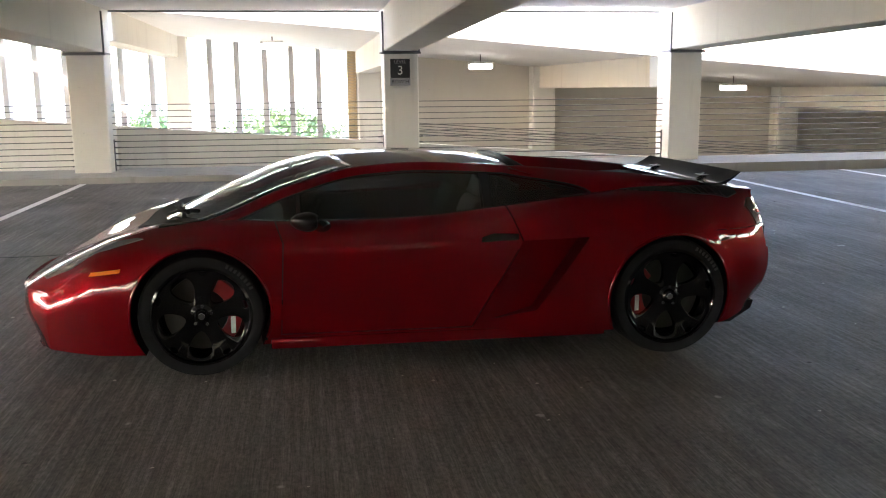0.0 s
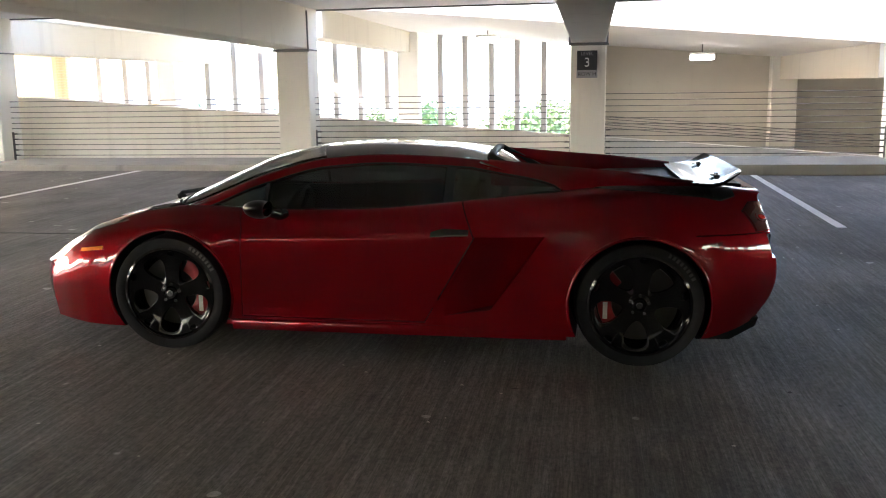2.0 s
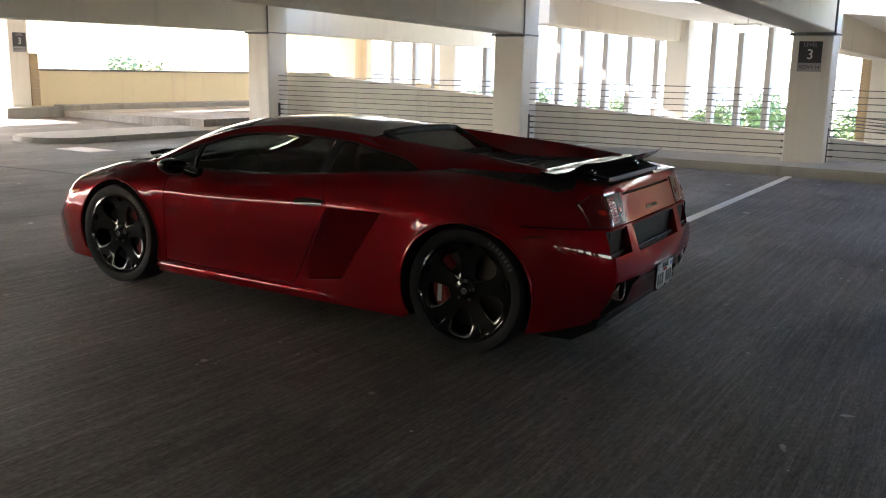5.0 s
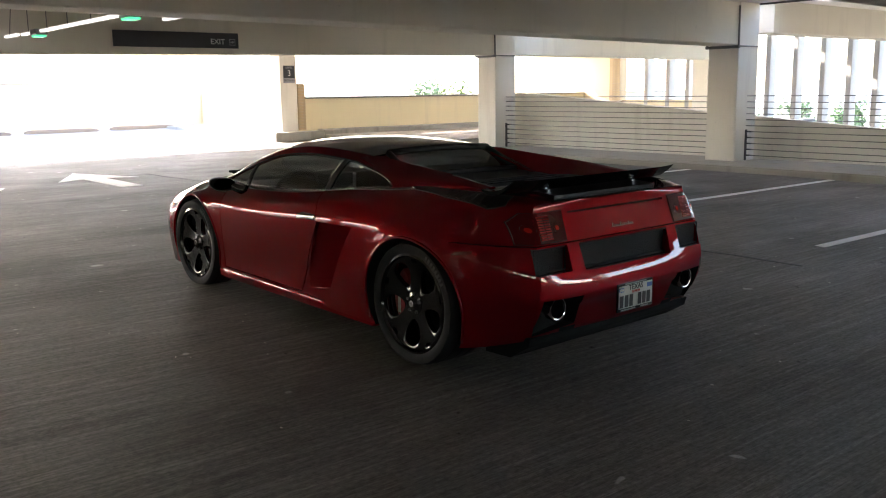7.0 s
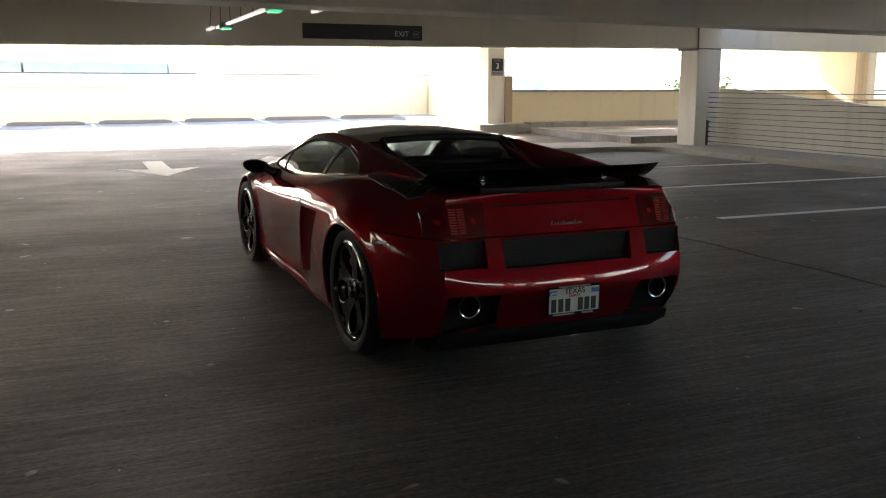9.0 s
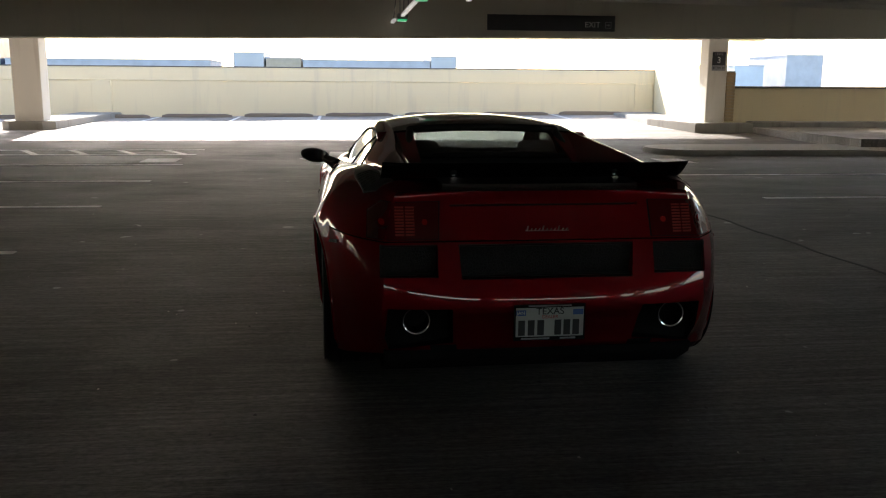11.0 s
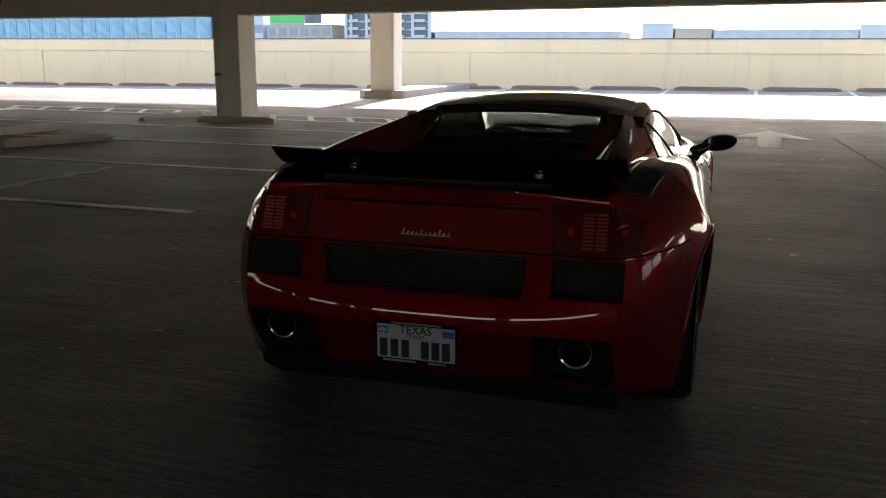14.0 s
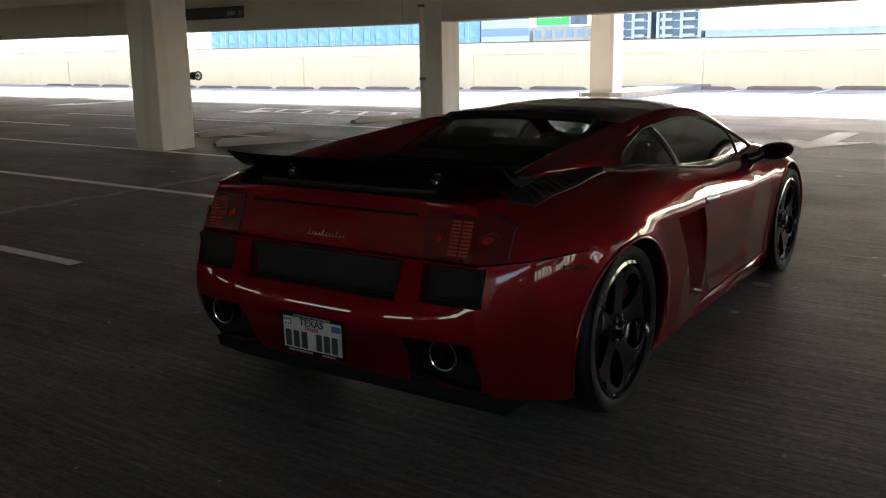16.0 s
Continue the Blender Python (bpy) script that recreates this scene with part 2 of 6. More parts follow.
# beams along y on each column line
for i, gx in enumerate(GRID_X):
    bm = bmesh.new()
    z_n, z_s = (2.21, 2.0) if i == 0 else (2.14, 2.36)
    for ya, yb, za, zb in ((-59, SOUTH_Y1 - 0.3, z_s, z_s), (SOUTH_Y1 - 0.3, 16.3, z_s, z_n)) + (((16.3, 25.9, 2.21, 2.2),) if i == 0 else ()):
        t = bmesh.new()
        w = 0.29
        vs = [t.verts.new(p) for p in ((gx - w, ya, za), (gx + w, ya, za), (gx + w, yb, zb), (gx - w, yb, zb), (gx - w, ya, 2.88), (gx + w, ya, 2.88), (gx + w, yb, 2.88), (gx - w, yb, 2.88))]
        for f in ((0, 1, 2, 3), (4, 5, 6, 7), (0, 1, 5, 4), (1, 2, 6, 5), (2, 3, 7, 6), (3, 0, 4, 7)):
            t.faces.new([vs[k] for k in f])
        bmesh.ops.bevel(t, geom=t.edges[:], offset=0.015, segments=1, affect="EDGES")
        merge(bm, t)
    structure(link("beam_%d" % (i + 1), bm, M_BEAM), "deep cream-painted concrete beam with stains", "beam")
structure(link("beam_8", box((-18.35, -59, 2.55), (-17.85, 16.3, 2.95), 0.01), M_BEAM), "concrete edge beam of the deck above", "beam")

# slab above
structure(link("ceiling", box((-18.4, -60, 2.86), (34, 16.36, 3.2)), M_CEIL), "cream-painted concrete slab of the level above", "ceiling")

# west parapet with an upper band and pilasters
def west_parapet():
    x = -24.4
    structure(link("parapet_west", box((x - 0.25, -60, -0.2), (x, 15.6, 1.36)), M_PARAPET), "cream-painted concrete parapet of the parking deck", "parapet")
    structure(link("parapet_band", box((x - 0.27, -60, 1.362), (x + 0.05, 15.6, 1.80), 0.01), M_PARAPET), "projecting upper band of the cream parapet", "parapet")
    structure(link("coping", box((x - 0.3, -60, 1.80), (x + 0.07, 15.6, 1.835)), M_CONDUIT), "dark metal coping strip on the parapet", "coping")
    for k in range(-7, 2):
        yc = 6.0 + 9.1 * k
        structure(link("pilaster", box((x - 0.02, yc - 0.3, 0), (x + 0.07, yc + 0.32, 1.36), 0.005), M_PARAPET), "shallow cream pilaster on the parapet", "pilaster")


west_parapet()
structure(link("wall_stub", prism([(-24.4, 15.5), (-16.2, 13.9), (-16.2, 14.15), (-24.4, 15.75)], 0.1, 1.85, "z", 0.01), M_PARAPET), "cream stub wall between parapet and column", "wall")
structure(link("wall_low", box((-15.98, 14.3, 0.2), (-15.72, 32, 1.268), 0.01), M_PARAPET), "low cream parapet wall with a dark cap", "wall")
structure(link("coping", box((-16.02, 14.3, 1.268), (-15.68, 32, 1.312)), M_CONDUIT), "dark cap strip on the low wall", "coping")
structure(link("kerb_ledge", box((-15.72, 14.9, 0.2), (-15.3, 32, 0.44), 0.02), M_CURB), "raised concrete kerb along the low wall", "kerb")

# kerbs and islands
def kerb(name, outline, z, label, top=None):
    bm = prism(outline, -0.1, z)
    es = [e for e in bm.edges if abs(e.verts[0].co.z - z) < 1e-5 and abs(e.verts[1].co.z - z) < 1e-5]
    bmesh.ops.bevel(bm, geom=es, offset=0.025, segments=2, affect="EDGES")
    return structure(link(name, bm, M_CURB), label, "kerb")


def arc(cx, cy, r, a0, a1, n=10):
    return [(cx + r * math.cos(radians(a0 + (a1 - a0) * i / n)), cy + r * math.sin(radians(a0 + (a1 - a0) * i / n))) for i in range(n + 1)]


kerb("kerb_walk", [(-9.2, 14.8), (34, 14.8), (34, 16.5), (-10.4, 16.5), (-10.4, 14.8)], 0.15, "raised concrete kerb walk along the column row")
kerb("kerb_island", arc(-10.4, 11.3, 0.85, 180, 360) + [(-9.55, 13.6)] + arc(-8.9, 14.15, 0.65, 180, 90, 5)[::1] + [(-9.0, 14.798), (-11.25, 14.798)], 0.152, "rounded concrete kerb island at the end of the parking row")
kerb("kerb_island", [(-24.38, -3.8), (-17.45, -3.8), (-17.2, -3.55), (-17.2, -2.75), (-17.45, -2.5), (-24.38, -2.5)], 0.33, "concrete kerb island under a column")
kerb("kerb_island", [(-24.38, 13.9), (-18.3, 13.2), (-15.3, 13.4), (-15.3, 14.898), (-24.38, 15.9)], 0.40, "concrete kerb island under a column")


# ---- painted marks ----
def mark(name, outline, label, category="marking"):
    bm = bmesh.new()
    n = len(outline)
    lo = [bm.verts.new((x, y, deck_z(x, y) + 0.0005)) for x, y in outline]
    hi = [bm.verts.new((x, y, deck_z(x, y) + 0.005)) for x, y in outline]
    bm.faces.new(hi)
    for i in range(n):
        bm.faces.new((lo[i], lo[(i + 1) % n], hi[(i + 1) % n], hi[i]))
    return structure(link(name, bm, M_LINE), label, category)


def stripe(x0, y0, x1, y1, w=0.1):
    d = Vector((x1 - x0, y1 - y0, 0)).normalized()
    n = Vector((-d.y, d.x, 0)) * w / 2
    return [(x0 + n.x, y0 + n.y), (x1 + n.x, y1 + n.y), (x1 - n.x, y1 - n.y), (x0 - n.x, y0 - n.y)]


for x in (12.15, 9.55, 6.95, 4.35, 1.75, -0.92, -3.46, -6.1):
    mark("stall_line", stripe(x, 9.5, x + 0.02, 14.78), "worn white painted parking stall line", "stall line")
for x in (4.1, 1.72, -0.68, -3.17, -5.62, -8.02):
    mark("stall_line", stripe(x, 2.2, x, -3.0), "worn white painted parking stall line", "stall line")
    mark("stall_line", stripe(x, -3.0, x, -8.4), "worn white painted parking stall line", "stall line")


# ---- arrows, aisle hatching and boxes on the deck ----
def floor_arrow(tip_x, y, way, length=2.9, label="white painted direction arrow on the deck"):
    d = way
    pts = [(0, 0), (-1.42, 0.66), (-1.16, 0.18), (-length, 0.17), (-length, -0.17), (-1.16, -0.18), (-1.42, -0.66)]
    mark("floor_arrow", [(tip_x + d * px, y + d * py) for px, py in pts], label, "arrow")


floor_arrow(-10.85, 6.82, -1)
floor_arrow(-7.7, 4.62, 1, 2.8)
floor_arrow(-10.0, -17.8, 1)


def ladder_mark(x0, x1, y0, y1, n):
    """Two long lines with slanting bars between them."""
    mark("aisle_line", stripe(x0, y0, x0, y1, 0.1), "white painted edge line of a hatched aisle", "aisle marking")
    mark("aisle_line", stripe(x1, y0, x1, y1, 0.1), "white painted edge line of a hatched aisle", "aisle marking")
    for i in range(n):
        y = y0 + (y1 - y0) * (i + 0.15) / n
        mark("aisle_bar", stripe(x0, y, x1, y + 0.55, 0.12), "white painted bar of a hatched aisle", "aisle marking")


ladder_mark(-11.0, -10.0, -3.0, 2.1, 6)
ladder_mark(-11.6, -10.6, -10.2, -4.8, 6)
ladder_mark(-15.2, -14.2, -27.5, -21, 6)
for x0, x1, y0, y1 in ((-9.15, -8.45, 1.45, 2.0), (-11.0, -10.2, -9.6, -9.0), (-8.9, -8.0, 10.05, 10.55)):
    mark("paint_box", [(x0, y0), (x1, y0), (x1, y1), (x0, y1)], "small worn white painted rectangle on the deck", "marking")
for x in (-5.6, -8.1):
    mark("stall_line", stripe(x, -9.5, x, -13.5), "worn white painted parking stall line", "stall line")
for k in range(-14, 6):
    y = -1.25 + 2.6 * k + 0.02
    if y < 14:
        mark("stall_line", stripe(-23.9, y, -19.2, y), "white painted parking stall line in the sun", "stall line")


def deck_strip(name, points, width, material, label, category, wander=0.0):
    """A thin strip lying on the deck along points, with a slightly wandering edge."""
    rnd = random.Random(4)
    bm = bmesh.new()
    rows = []
    for x, y in points:
        a, b = y - width / 2 - wander * rnd.random(), y + width / 2 + wander * rnd.random()
        rows.append([bm.verts.new((x, a, deck_z(x, a) + 0.004)), bm.verts.new((x, b, deck_z(x, b) + 0.004))])
    for p, q in zip(rows, rows[1:]):
        bm.faces.new((p[0], q[0], q[1], p[1]))
    low = bmesh.ops.extrude_face_region(bm, geom=bm.faces[:])
    for v in [g for g in low["geom"] if isinstance(g, bmesh.types.BMVert)]:
        v.co.z -= 0.0035
    return structure(link(name, bm, material), label, category)


M_SEAL = plain("dark_joint_sealant", (0.045, 0.043, 0.04), 0.7, 0, 0.3, 12)
M_SCUFF = painted_concrete("dusty_scuff", (0.27, 0.255, 0.23), stain=(0.14, 0.13, 0.12), amount=0.9)
deck_strip("joint_seal", [(-9.9 + 0.3 * k, 7.78 + 0.02 * k + 0.02 * math.sin(k * 1.7)) for k in range(41)], 0.022, M_SEAL, "dark sealed joint across the deck", "joint", 0.008)
deck_strip("scuff_mark", [(-3.2 + 0.12 * k, -0.27 + 0.03 * math.sin(k * 1.3)) for k in range(38)], 0.05, M_SCUFF, "pale dusty scuff along a joint of the deck", "scuff", 0.10)


# ---- small debris on the deck ----
def debris():
    rnd = random.Random(11)
    dark, pale = bmesh.new(), bmesh.new()
    for i in range(520):
        x, y = rnd.uniform(-9, 9), rnd.uniform(-1.5, 12)
        b = pale if i % 3 else dark
        r = rnd.uniform(0.003, 0.009) if b is pale else rnd.uniform(0.006, 0.018)
        a0 = rnd.random() * 6.28
        n = 5
        ring = [b.verts.new((x + r * rnd.uniform(0.6, 1.3) * math.cos(a0 + 6.283 * k / n) * 1.4, y + r * rnd.uniform(0.5, 1.0) * math.sin(a0 + 6.283 * k / n), deck_z(x, y) + 0.001)) for k in range(n)]
        top = b.verts.new((x, y, deck_z(x, y) + 0.004 + r * 0.25))
        for k in range(n):
            b.faces.new((ring[k], ring[(k + 1) % n], top))
    for nm, b, mt, lab in (("dark_grit", dark, M_FITTING, "dark leaf scraps and grit lying on the deck"), ("pale_grit", pale, M_STOP, "pale stone chips scattered on the deck")):
        tagged(link(nm, b, mt), lab, "debris", kind="stuff")


debris()


# ---- wheel stops ----
M_STOPBROWN = painted_concrete("weathered_brown_stop", (0.20, 0.155, 0.115), stain=(0.10, 0.08, 0.06), amount=0.6)


def wheel_stop(x, y, turn, group, label="low precast concrete wheel stop with chipped edges"):
    L = 0.78 if x > -20 else 1.1
    b = bmesh.new()
    sec = [(-0.085, 0), (-0.075, 0.06), (-0.045, 0.115), (0.045, 0.115), (0.075, 0.06), (0.085, 0)]
    rows = []
    for i in range(13):
        px = -L + 2 * L * i / 12
        k = 1 - 0.35 * (abs(px) > L - 0.05)
        rows.append([b.verts.new((px, sy * (0.95 + 0.05 * random.random()), sz * k - 0.006 * random.random() * (sz > 0.1))) for sy, sz in sec])
    for p, q in zip(rows, rows[1:]):
        for j in range(6):
            b.faces.new((p[j], p[(j + 1) % 6], q[(j + 1) % 6], q[j]))
    b.faces.new(rows[0])
    b.faces.new(rows[-1])
    ob = link("wheel_stop", b, M_STOP if x > -20 else M_STOPBROWN)
    ob.matrix_world = pose(x, y, deck_z(x, y) + 0.001, 0, 0, turn)
    return tagged(ob, label, "wheel stop", group)


for k in range(-15, 6):
    wheel_stop(-23.55, 0.05 + 2.6 * k, 90, "wheel stops along the parapet", "precast concrete wheel stop beside the parapet")
wheel_stop(-4.75, -2.80, 157, "loose wheel stops by the columns")
wheel_stop(-5.75, -4.55, 172, "loose wheel stops by the columns")
wheel_stop(-9.45, -4.25, 172, "loose wheel stops by the columns")
wheel_stop(-9.08, -2.55, 95, "loose wheel stops by the columns")


# ---- the ramp bay to the north ----
def ramp_z(x):
    return 0.655 - 0.076 * max(x, -9.3)


def soffit_z(x):
    return 2.66 - 0.087 * x


NY0, NY1 = 16.52, 25.75
structure(link("ramp", prism([(-9.95, ramp_z(-9.95) - 0.85), (-9.3, ramp_z(-9.3) - 0.85), (30, ramp_z(30) - 0.85), (30, -4.2), (-9.95, -1.9)], NY0 + 0.2, NY1 + 0.4, "y"), M_CURB), "grey concrete ramp slab sloping beside the deck", "ramp")
structure(link("ramp_spandrel", prism([(-9.95, ramp_z(-9.95)), (-9.3, ramp_z(-9.3)), (30, ramp_z(30)), (30, -4.2), (-9.95, -1.9)], NY0, NY0 + 0.2, "y"), M_WALL), "pale concrete edge wall following the ramp", "wall")
structure(link("ramp_above", prism([(-9.3, soffit_z(-9.3)), (30, soffit_z(30)), (30, soffit_z(30) + 0.12), (-9.3, soffit_z(-9.3) + 0.12)], 16.72, 26.1, "y"), M_CEIL), "sloping concrete ramp slab overhead", "ramp")
structure(link("ceiling_north", box((-18.4, 16.36, 2.87), (-9.3, 26.1, 3.2)), M_CEIL), "flat concrete slab over the landing", "ceiling")
for gx in (GRID_X[1], GRID_X[2], GRID_X[3], 14.4, 19.6, 24.8):
    structure(link("ramp_beam", prism([(16.9, soffit_z(gx) - 0.58), (NY1, soffit_z(gx) - 0.58), (NY1, soffit_z(gx) + 0.02), (16.9, soffit_z(gx) + 0.02)], gx - 0.24, gx + 0.24, "x", 0.01), M_BEAM), "cream concrete beam below the upper ramp", "beam")
for x0, x1 in ((-10.9, -10.35), (-3.62, -3.02), (1.55, 2.18), (6.55, 7.20), (14.1, 14.75), (19.3, 19.9)):
    structure(link("column_north", box((x0, NY1 - 0.45, ramp_z(x0) - 0.95), (x1, NY1 + 0.05, soffit_z(x0) + 0.05), 0.015), M_WALL), "cream concrete column beside the ramp", "column")
# slender mullions of the open north face
# darker than the columns: the shade on the inner faces is in the colour
M_MULLION = painted_concrete("shaded_mullion_concrete", (0.44, 0.42, 0.39), amount=0.3)
for x in (-13.05, -12.2, -11.45, -9.55, -8.7, -7.86, -7.05, -6.3, -5.58, -4.85, -4.05, -2.48, -1.76, -1.0, -0.27, 0.48):
    structure(link("mullion", box((x - 0.075, NY1 + 0.05, ramp_z(x) - 0.95), (x + 0.075, NY1 + 0.4, soffit_z(max(x, -9)) + 0.1), 0.01), M_MULLION), "slender upright concrete mullion of the open facade", "mullion")
structure(link("wall_north", prism([(1.3, -3), (30, -3), (30, soffit_z(30) + 0.1), (1.3, soffit_z(1.3) + 0.1)], NY1 + 0.10, NY1 + 0.35, "y"), M_BEIGE), "beige-painted solid wall behind the ramp", "wall")
structure(link("wall_northwest", box((-18.5, NY1 + 0.05, -0.5), (-14.5, NY1 + 0.35, 2.88)), M_PARAPET), "sunlit cream wall at the end of the landing", "wall")
structure(link("wall_northwest_low", box((-14.05, NY1 + 0.06, -0.5), (-10.9, NY1 + 0.3, 1.05)), M_PARAPET), "low cream wall below the open facade", "wall")
# wall and beam out of view, added to limit east light and shape bumper reflections
structure(link("unseen_wall_east", box((21, -60, -3.5), (21.3, 26.2, 1.25)), M_PARAPET), "unseen cream parapet added on the far side to limit light", "wall")
structure(link("beam_east", box((20.9, -60, 2.3), (21.3, 26.2, 2.95)), M_BEAM), "unseen cream edge beam added on the far side to limit light", "beam")
for y in range(-57, 26, 5):
    structure(link("column_east", box((20.3, y, -3.3), (20.88, y + 0.62, 3.0)), M_WALL), "cream concrete column on the far side of the deck", "column")
structure(link("wall_south", box((-24.7, -60.3, -0.4), (30.3, -60, 2.9)), M_PARAPET), "cream end wall of the deck", "wall")


# brick quoins, each brick its own piece
def brick_strip(x0, x1, y0, y1, z0, z1, label):
    """A narrow pier of bricks; bricks stand proud of the mortar."""
    pier = structure(link("brick_pier", box((x0 + 0.012, y0 + 0.012, z0), (x1 - 0.012, y1 - 0.012, z1)), M_MORTAR), label, "brick pier")
    n = int((z1 - z0) / 0.081)
    shared = {}
    for i in range(n):
        z = z0 + 0.081 * i
        cut = (x1 - x0) * (0.36 if i % 2 else 0.64) if (x1 - x0) > (y1 - y0) else (y1 - y0) * (0.36 if i % 2 else 0.64)
        for j in (0, 1):
            key = (i % 2, j)
            if (x1 - x0) > (y1 - y0):
                lo, hi = ((x0, y0, 0), (x0 + cut - 0.006, y1, 0.069)) if j == 0 else ((x0 + cut + 0.006, y0, 0), (x1, y1, 0.069))
            else:
                lo, hi = ((x0, y0, 0), (x1, y0 + cut - 0.006, 0.069)) if j == 0 else ((x0, y0 + cut + 0.006, 0), (x1, y1, 0.069))
            if key not in shared:
                shared[key] = as_mesh(box(lo, hi), "brick")
                shared[key].materials.append(M_BRICK)
            ob = new("brick", shared[key])
            ob.location = (0, 0, z)
            ob.parent = pier


def as_mesh(bm, name="tmp"):
    me = bpy.data.meshes.new(name)
    bmesh.ops.recalc_face_normals(bm, faces=bm.faces)
    bm.to_mesh(me)
    bm.free()
    return me


# ---- cable barriers ----


def cable_barrier(xa, xb, label="steel cable barrier with taut horizontal strands"):
    root = empty("cable_barrier", label, "cable barrier", "cable barriers between the columns")
    root.location = ((xa + xb) / 2, 16.05, 0.15)
    h = (xb - xa) / 2
    for k in range(11):
        z = 0.09 + 0.1035 * k
        sag = 0.006 * random.random()
        part("cable", tube([(-h, 0, z), (-h / 2, 0, z - sag), (0, 0, z - sag * 1.3), (h / 2, 0, z - sag), (h, 0, z)], 0.0075, 6), M_CABLE, root)
    for sx in (-1, 1):
        part("anchor_plate", box((sx * (h - 0.006) - 0.006, -0.03, 0.0), (sx * (h - 0.006) + 0.006, 0.03, 0.54), 0.002), M_FITTING, root, "dark steel anchor plate")
        for k in range(5):
            part("anchor_nut", tube([(sx * (h - 0.10), 0, 0.09 + 0.1035 * k), (sx * (h - 0.02), 0, 0.09 + 0.1035 * k)], 0.013, 6), M_FITTING, root)


cols = [GRID_X[i] for i in range(6)]
for a, b in zip(cols, cols[1:]):
    cable_barrier(a + 0.3, b - 0.3)
for i, (a, b) in enumerate(zip(cols[2:], cols[3:])):
    root = empty("ramp_barrier", "steel cable barrier following the slope of the ramp", "cable barrier", "cable barriers on the ramp")
    root.location = (a + 0.3, 16.7, ramp_z(a))
    for k in range(5):
        z = 0.14 + 0.052 * k
        part("cable", tube([(0, 0, z), (b - a - 0.6, 0, z - 0.076 * (b - a - 0.3))], 0.007, 6), M_CABLE, root)

# ---- conduits on columns and beams ----
def conduit(points, label="thin grey electrical conduit fixed along column and beam"):
    ob = structure(link("conduit", tube(points, 0.016, 8), M_CONDUIT, smooth=True), label, "conduit")


for gx, zt in ((GRID_X[0], 2.21), (GRID_X[1], 2.14), (GRID_X[2], 2.14), (GRID_X[3], 2.14)):
    for s in (-1, 1):
        conduit([(gx + s * 0.315, 15.70, zt - 0.03), (gx + s * 0.315, 15.69, 2.80)])
    conduit([(gx - 0.34, 15.69, zt - 0.035), (gx + 0.34, 15.69, zt - 0.035)])
    structure(link("bearing_pad", box((gx - 0.33, 15.66, zt - 0.028), (gx + 0.33, 16.3, zt - 0.004), 0.003), M_CONDUIT), "dark bearing pad between column and beam", "bearing pad")
for a, b in zip(GRID_X[:5], GRID_X[1:6]):
    conduit([(a + 0.31, 16.30, 2.845), (b - 0.31, 16.30, 2.845)])


# ---- drain pipe on a southern column ----
def drain_pipe():
    root = empty("drain_pipe", "cream-painted drain pipe beside a column, with an elbow at the beam", "pipe")
    root.location = (-9.42, -3.08, 0)
    part("pipe", tube([(0, 0, 0.02), (0, 0, 2.38), (0.01, -0.02, 2.47), (0.02, -0.08, 2.54), (0.02, -0.30, 2.58)], 0.10, 16), M_WALL, root, smooth=True)
    for z in (0.9, 2.30):
        part("pipe_clamp", tube([(0, 0, z), (0, 0, z + 0.05)], 0.112, 16), M_CONDUIT, root)


drain_pipe()


def valve():
    root = empty("standpipe_valve", "dark fire hose valve with a round handwheel on a column", "valve")
    root.location = (-3.86, -3.44, 1.12)
    part("valve_body", tube([(0.05, 0, 0), (-0.02, 0.0, 0), (-0.10, 0, 0), (-0.12, 0, 0)], [0.05, 0.055, 0.05, 0.065], 14), M_FITTING, root, smooth=True)
    part("valve_stem", tube([(-0.05, 0, 0), (-0.10, 0.10, 0.05)], 0.018, 8), M_FITTING, root)
    part("handwheel", tube([(-0.17 + 0.062 * math.cos(k * math.pi / 10), 0.06, 0.062 * math.sin(k * math.pi / 10)) for k in range(20)], 0.012, 8, True), M_FITTING, root, smooth=True)
    for k in range(3):
        a = k * math.pi / 3
        part("wheel_spoke", tube([(-0.17 - 0.06 * math.cos(a), 0.06, -0.06 * math.sin(a)), (-0.17 + 0.06 * math.cos(a), 0.06, 0.06 * math.sin(a))], 0.008, 6), M_FITTING, root)
    part("valve_neck", tube([(-0.12, 0.02, 0.0), (-0.17, 0.06, 0.0)], 0.015, 8), M_FITTING, root)


valve()
for z in (0.6, 1.55, 1.9):
    structure(link("pipe_bracket", box((-3.84, -3.70, z), (-3.78, -3.62, z + 0.05), 0.005), M_FITTING), "small dark bracket on a column", "bracket")


# ---- signs ----
def rot_to(way):
    """Turns text that lies in x and y to stand and face '-y' or 'x'."""
    return {"-y": Matrix.Rotation(radians(90), 4, "X"), "x": Matrix.Rotation(radians(90), 4, "Z") @ Matrix.Rotation(radians(90), 4, "X")}[way]


